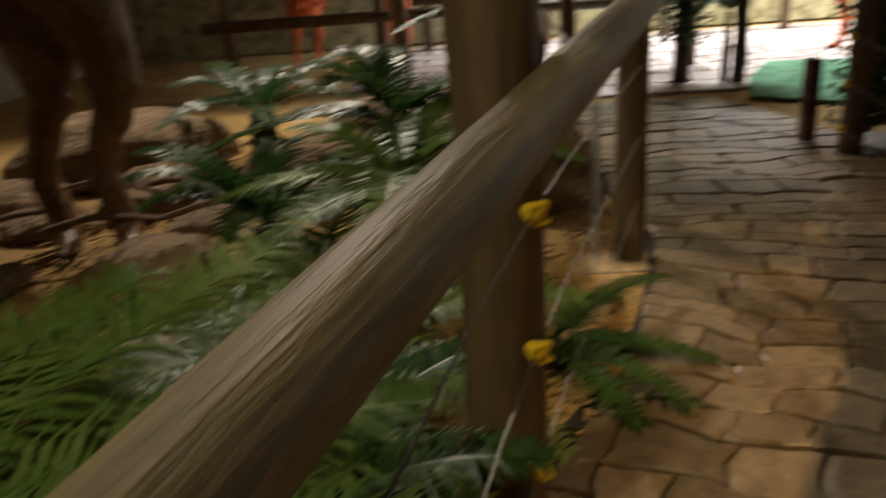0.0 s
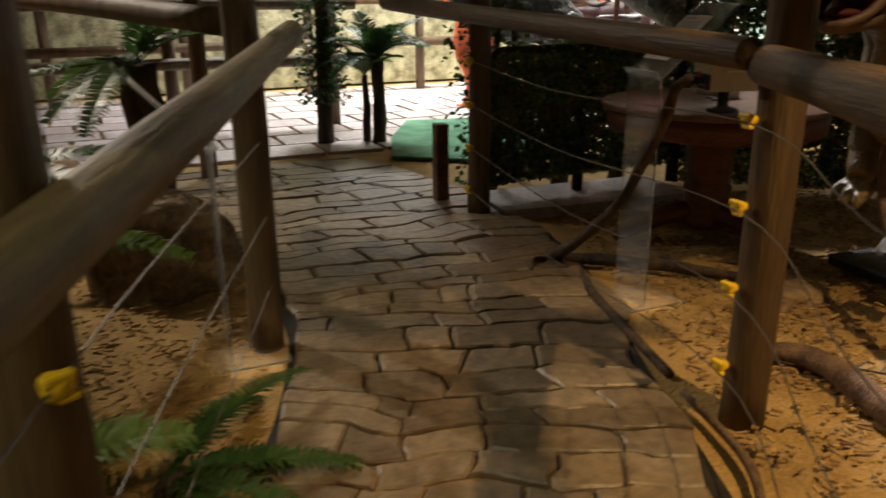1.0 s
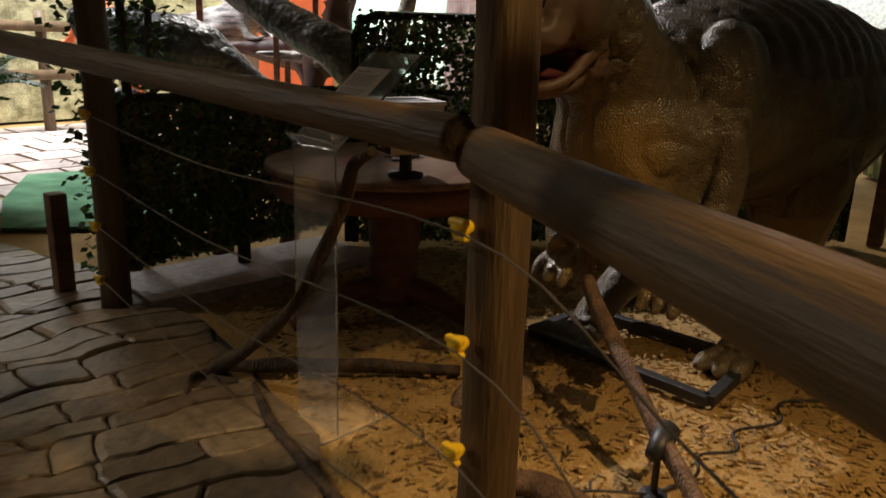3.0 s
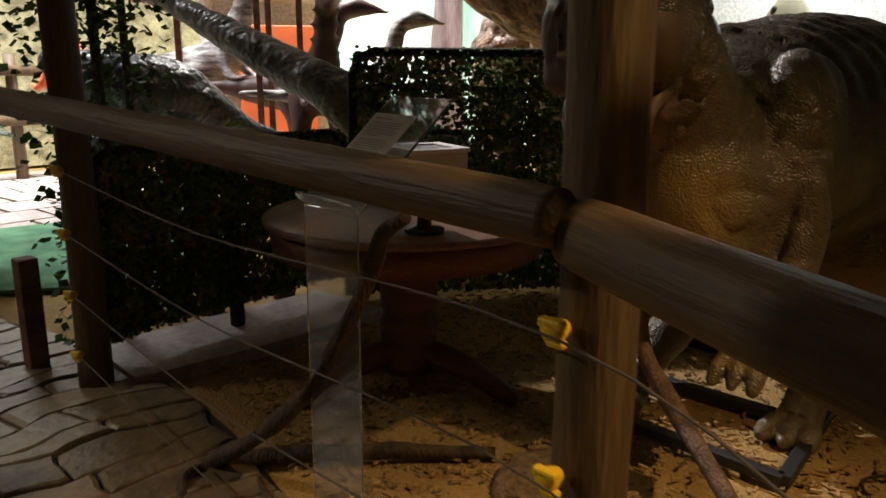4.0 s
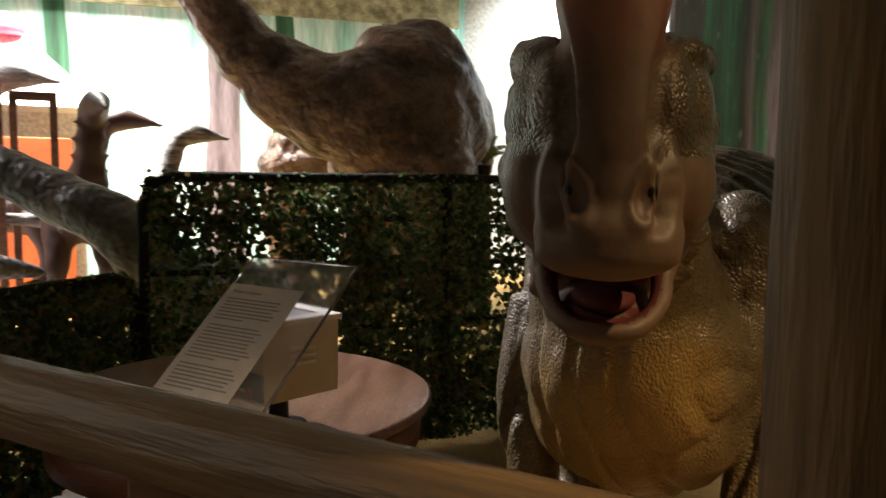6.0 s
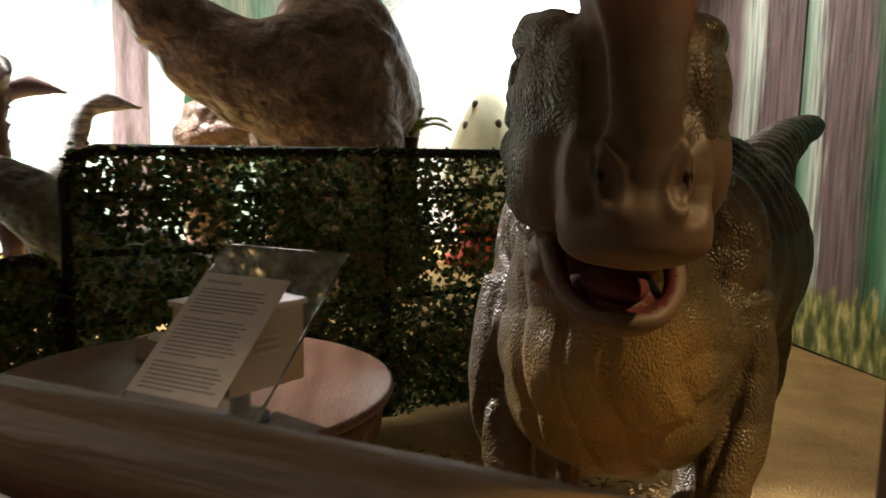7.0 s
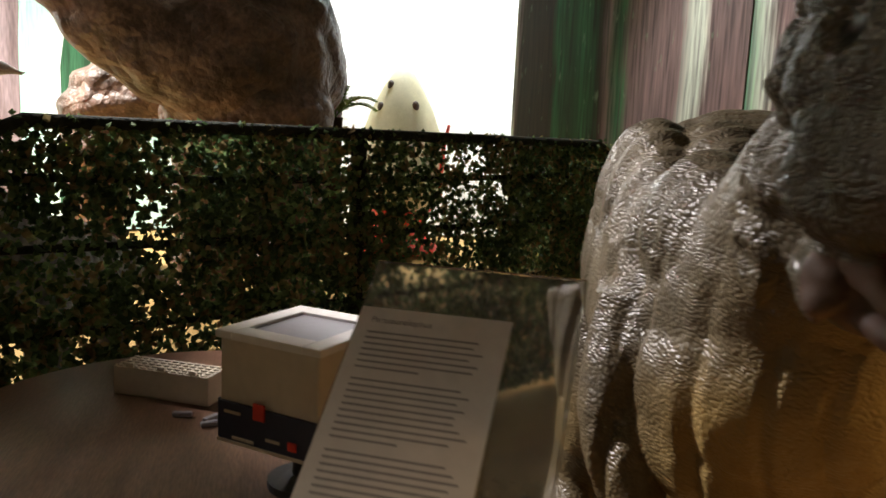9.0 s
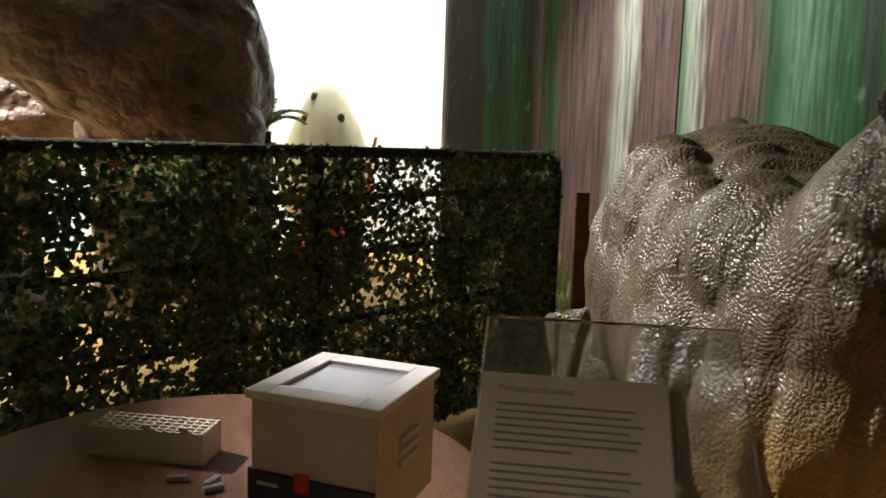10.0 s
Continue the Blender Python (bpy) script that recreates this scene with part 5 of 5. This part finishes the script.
L = empty("spike_light", (1.60, 0.66, 0))
part("base", lathe([(0.035, 0), (0.034, 0.008), (0.02, 0.012)], 20), M["black"], L)
bm = bmesh.new()
tube(bm, [(0, 0, 0.01), (0, 0, 0.12)], [0.009, 0.009], 10)
part("stem", bm, M["black"], L)
bm = bmesh.new()
tube(bm, [(-0.03, 0.0, 0.12), (0.0, 0.0, 0.135), (0.06, 0.01, 0.16)], [0.02, 0.028, 0.032], 14)
part("head", bm, M["black"], L, "small black lamp head", True)
tagged(L, "small black garden spotlight standing on the sand", "light")
bm = bmesh.new()
limb(bm, [(1.62, 0.65, 0.01, 0.005), (1.75, 0.62, 0.012, 0.005), (1.85, 0.66, 0.012, 0.005), (1.95, 0.60, 0.012, 0.005), (2.05, 0.65, 0.012, 0.005), (2.2, 0.58, 0.012, 0.005), (2.35, 0.62, 0.012, 0.005), (2.6, 0.4, 0.012, 0.005), (3.0, 0.3, 0.012, 0.005)], 6, segs=8)
tagged(link("power_cable", bm, M["cable"], None, True), "thin black cable wandering over the sand", "cable")
bm = bmesh.new()
limb(bm, [(1.58, 0.67, 0.01, 0.004), (1.48, 0.78, 0.012, 0.004), (1.35, 0.86, 0.012, 0.004), (1.25, 1.0, 0.012, 0.004)], 6, segs=8)
tagged(link("power_cable", bm, M["cable"], None, True), "thin black cable wandering over the sand", "cable")

FR = empty("base_frame")
for a, b in (((2.15, 0.78), (2.20, 1.50)), ((2.15, 0.78), (2.95, 0.84)), ((2.20, 1.50), (3.0, 1.45)), ((2.95, 0.84), (3.0, 1.45)), ((2.55, 0.81), (2.55, 1.47))):
    a, b = Vector((*a, 0.025)), Vector((*b, 0.025))
    m = Matrix.Translation((a + b) / 2) @ (b - a).to_track_quat("X", "Z").to_matrix().to_4x4()
    part("bar", boxed((0, 0, 0), ((b - a).length, 0.04, 0.035), m, 0.004), M["black"], FR)
tagged(FR, "black steel base frame under the crested dinosaur", "frame")


def boulder(x, y, sx, sy, sz, seed, label, turn=0):
    bm = bmesh.new()
    bmesh.ops.create_icosphere(bm, subdivisions=4, radius=1)
    for v in bm.verts:
        p = v.co * (1 + 0.22 * noise.noise(v.co * 1.6 + Vector((seed, 0, 0))) + 0.07 * noise.noise(v.co * 5 + Vector((0, seed, 0))))
        v.co = (p.x * sx, p.y * sy, max(-0.02, min(p.z * sz, sz * 0.82)))
    ob = link("boulder", bm, M["rock"], None, True)
    ob.matrix_basis = pose(x, y, 0, 0, 0, turn)
    return tagged(ob, label, "rock", group="boulders")


boulder(-0.33, 2.42, 0.30, 0.24, 0.42, 1, "blocky fake rock with a sandy flat top")
boulder(-1.35, 2.75, 0.42, 0.30, 0.30, 2, "low sandy rock on the planted bank", 30)
boulder(-1.0, 3.7, 0.55, 0.38, 0.32, 3, "low sandy rock on the planted bank", -20)
boulder(-2.6, 3.4, 0.6, 0.45, 0.35, 4, "low sandy rock on the planted bank", 10)
boulder(-1.75, 1.75, 0.22, 0.18, 0.14, 5, "small sandy rock below the brown dinosaur")
boulder(-2.6, 1.6, 0.3, 0.2, 0.16, 6, "small sandy rock below the brown dinosaur")
for k, (x, y, w) in enumerate(((-2.5, 2.35, 0.22), (-2.1, 2.6, 0.26), (-1.75, 2.3, 0.2), (-2.75, 2.05, 0.18), (-1.6, 2.9, 0.24), (-2.9, 2.75, 0.3), (-2.2, 3.1, 0.3), (-1.95, 1.85, 0.13), (-2.35, 1.75, 0.12))):
    boulder(x, y, w, w * 0.7, w * 0.4, 20 + k, "pale sandy stone in the planted bed", 37 * k)
for k, (x, y, a) in enumerate(((-2.1, 1.95, 20), (-1.9, 2.45, -35), (-2.5, 2.0, 60), (-1.6, 2.1, 5), (-2.3, 2.5, -10))):
    dx, dy = 0.28 * math.cos(radians(a)), 0.28 * math.sin(radians(a))
    root([(x - dx, y - dy, 0.10, 0.012), (x, y + 0.02, 0.15, 0.014), (x + dx, y + dy, 0.11, 0.008)], "pale dry stick lying over the stones", 40 + k, "stick")
boulder(1.75, 1.30, 0.14, 0.10, 0.06, 7, "flat stone half sunk in the sand")
boulder(2.9, 0.42, 0.16, 0.12, 0.16, 8, "dark pointed stone beside the cable")

R = random.Random(11)
for k in range(60):
    x, y = R.uniform(1.05, 2.3), R.uniform(0.2, 1.5)
    if x < 0.95 + 0.25 * y:
        continue
    bm = boxed((0, 0, 0), (R.uniform(0.02, 0.05), R.uniform(0.005, 0.011), 0.005), None, 0.0015)
    ob = link("wood_chip", bm, M["root"] if k % 3 else M["bark"])
    ob.matrix_basis = pose(x, y, 0.008, R.uniform(-10, 10), R.uniform(-10, 10), R.uniform(0, 180))
    tagged(ob, "loose wood chip lying on the sand", "wood chip", group="wood chips")
verts, faces = [], []
for k in range(9000):  # litter of small chips
    x, y = (R.uniform(0.9, 3.2), R.uniform(-0.4, 2.6)) if k % 2 else (R.uniform(-2.4, 0.05), R.uniform(0.2, 3.6))
    if k % 2 and x < 0.72 + 0.33 * y:
        continue
    if not k % 2 and x > -0.28 + 0.30 * (y - 0.85) - 0.02:
        continue
    a, l, w = R.uniform(0, 6.28), R.uniform(0.006, 0.018), R.uniform(0.002, 0.005)
    z = 0.006 + R.uniform(0, 0.006)
    i = len(verts)
    ca, sa = math.cos(a), math.sin(a)
    t = R.uniform(-0.003, 0.003)
    for u, v in ((-l, -w), (l, -w), (l, w), (-l, w)):
        verts.append((x + u * ca - v * sa, y + u * sa + v * ca, z + t * (1 if u > 0 else -1)))
    for u, v in ((-l, -w), (l, -w), (l, w), (-l, w)):
        verts.append((x + u * ca - v * sa, y + u * sa + v * ca, z - 0.006))
    faces += [(i, i + 1, i + 2, i + 3), (i + 4, i + 5, i + 1, i), (i + 5, i + 6, i + 2, i + 1), (i + 6, i + 7, i + 3, i + 2), (i + 7, i + 4, i, i + 3)]
me = bpy.data.meshes.new("wood_chip_litter")
me.from_pydata(verts, [], faces)
me.materials.append(mat("chip_litter", (0.27, 0.165, 0.06), (0.44, 0.28, 0.10), 3, 0.9, 0.2, 60, island=0.6))
tagged(new("wood_chip_litter", me), "litter of small ochre wood chips", "wood chips", kind="stuff")

# ---- far things ----
def trunk_shape(wall_a, wall_b, u, w0, w1, z0, z1, material, off, lean=0.0):
    """A tree painted on the wall, as a thin layer on it."""
    a, b = Vector((*wall_a, 0)), Vector((*wall_b, 0))
    d = (b - a).normalized()
    n = Vector((-d.y, d.x, 0))
    bm = bmesh.new()
    L, Rr = [], []
    for k in range(13):
        q = k / 12
        z = z0 + (z1 - z0) * q
        w = w0 + (w1 - w0) * q ** 0.7 + 0.05 * noise.noise(Vector((u * 5, z * 1.5, 0)))
        c = u + lean * q + 0.05 * noise.noise(Vector((u * 3, z * 1.1, 5)))
        L.append(bm.verts.new(a + d * (c - w / 2) + n * (0.062 + off) + Vector((0, 0, z))))
        Rr.append(bm.verts.new(a + d * (c + w / 2) + n * (0.062 + off) + Vector((0, 0, z))))
    for k in range(12):
        bm.faces.new((L[k], Rr[k], Rr[k + 1], L[k + 1]))
    tagged(link("painted_tree", bm, material), "tree trunk painted on the mural wall", "mural", group="painted trees", kind="structure")


WE, WF = (9.55, 4.7), (5.6, 9.0)
for u, w, mm in ((0.9, 0.35, "paint_mauve"), (2.2, 0.3, "mural"), (2.9, 0.45, "paint_mauve"), (3.8, 0.25, "paint_light"), (4.6, 0.3, "mural")):
    trunk_shape(WE, WF, u, w, w * 0.7, 0.2, 3.1, M[mm], 0.004)
for a, b, z, t, nm in (((9.44, 4.75), (5.55, 8.95), 3.1, 1.0, "hung"),):
    d = Vector((b[0] - a[0], b[1] - a[1], 0)).normalized()
    n = Vector((-d.y, d.x, 0)) * 0.14
    wall("netting_drape", (a[0] + n.x, a[1] + n.y), (b[0] + n.x, b[1] + n.y), 2.95, 4.15, 0.05, M["thatch"], "straw netting hung above the mural")


def far_fence(y, x0, x1, label):
    ob = empty("log_fence", (0, y, 0))
    for k in range(int((x1 - x0) / 1.3) + 1):
        bm = bmesh.new()
        tube(bm, [(x0 + 1.3 * k, 0, -0.02), (x0 + 1.3 * k, 0, 1.15)], [0.055, 0.05], 12)
        part("post", bm, M["log"], ob, smooth=True)
    for z in (0.55, 1.0):
        bm = bmesh.new()
        tube(bm, [(x0 - 0.2, -0.06, z), ((x0 + x1) / 2, -0.06, z + 0.02), (x1 + 0.2, -0.06, z)], [0.05, 0.045, 0.05], 12)
        part("rail", bm, M["log"], ob, smooth=True)
    return tagged(ob, label, "fence", group="log fences")


far_fence(5.9, -2.6, 1.3, "low log fence in front of the lit bank")
far_fence(8.0, -1.0, 3.2, "log fence at the far side of the square")
log("fence_rail", [(-0.12, 1.78, 1.0, 0.04), (-0.6, 3.3, 1.05, 0.045), (-1.1, 4.9, 1.08, 0.045)], M["log"], "tan rail running back along the planting", "rail", 0.05, 5, "fence rails")
log("fence_rail", [(-2.9, 4.3, 1.22, 0.05), (-0.9, 4.2, 1.16, 0.05), (0.1, 4.15, 1.12, 0.045)], M["bark"], "dark rail crossing above the planting", "rail", 0.05, 6, "fence rails")
log("fence_post", [(-1.05, 4.75, -0.02, 0.06), (-1.05, 4.75, 1.3, 0.055), (-1.05, 4.75, 3.0, 0.05)], M["log"], "round timber post on the planted bank", "post", 0.05, 7, "fence posts")
log("fence_post", [(0.05, 4.18, -0.02, 0.05), (0.05, 4.18, 0.6, 0.05), (0.05, 4.18, 1.25, 0.05)], M["log"], "round timber post on the planted bank", "post", 0.05, 8, "fence posts")

# white booth with a pitched cloth and counter
BO = empty("white_booth", (5.15, 7.15, 0), -38)
part("wall", boxed((0, 0.3, 0.85), (1.2, 0.06, 1.7)), M["wall"], BO)
part("wall", boxed((-0.6, -0.1, 0.85), (0.06, 0.74, 1.7)), M["wall"], BO)
part("counter", boxed((0.1, -0.45, 0.72), (0.75, 0.3, 1.44), None, 0.01), M["orange"], BO, "orange counter front")
bm = bmesh.new()
q = [bm.verts.new(p) for p in ((-0.75, -0.6, 1.7), (0.75, -0.6, 1.7), (0.75, 0.45, 1.7), (-0.75, 0.45, 1.7), (-0.12, -0.1, 2.36), (0.12, -0.1, 2.36))]
for f in ((0, 1, 5, 4), (1, 2, 5), (2, 3, 4, 5), (3, 0, 4), (3, 2, 1, 0)):
    bm.faces.new([q[i] for i in f])
part("roof", bm, M["wall"], BO, "white cloth roof")
part("cap", lathe([(0.14, 2.33), (0.15, 2.40), (0.11, 2.50), (0.02, 2.53)], 20, (0, -0.1, 0)), M["pink"], BO, "bright pink cap", True)
tagged(BO, "white booth with a pink cap and orange counter", "booth")
for k, (x, y, w, h, t) in enumerate(((3.72, 5.85, 0.62, 1.74, -40), (4.2, 5.62, 0.25, 1.68, -40))):
    G = empty("gate_frame", (x, y, 0), t)
    part("post", boxed((-w / 2, 0, h / 2), (0.05, 0.05, h), None, 0.005), M["chip"], G)
    part("post", boxed((w / 2, 0, h / 2), (0.05, 0.05, h), None, 0.005), M["chip"], G)
    part("beam", boxed((0, 0, h), (w + 0.05, 0.05, 0.06), None, 0.005), M["chip"], G)
    tagged(G, "dark brown timber frame on the square", "frame", group="timber frames")

# small brown posts beside the path and behind the screen end
for x, y, h in ((1.14, 3.12, 0.42), (4.72, 1.02, 0.98), (4.86, 0.95, 0.80)):
    ob = link("short_post", boxed((x, y, h / 2), (0.07, 0.07, h), None, 0.006), M["chip"])
    tagged(ob, "short reddish-brown square post", "post", group="short posts")

# housings added above the area lights; these fixtures are assumed
for kind, place, target, watts, colour, size, cone, *more in LAMPS:
    if kind == "AREA":
        F = empty("assumed_light_panel", (place[0], place[1], place[2] + 0.03))
        part("housing", boxed((0, 0, 0.06), (size + 0.1, size + 0.1, 0.08), None, 0.01), M["hall"], F)
        part("cord", boxed((0, 0, 0.17), (0.02, 0.02, 0.16)), M["black"], F)
        tagged(F, "assumed flat light panel added under the ceiling", "light", group="ceiling lights")
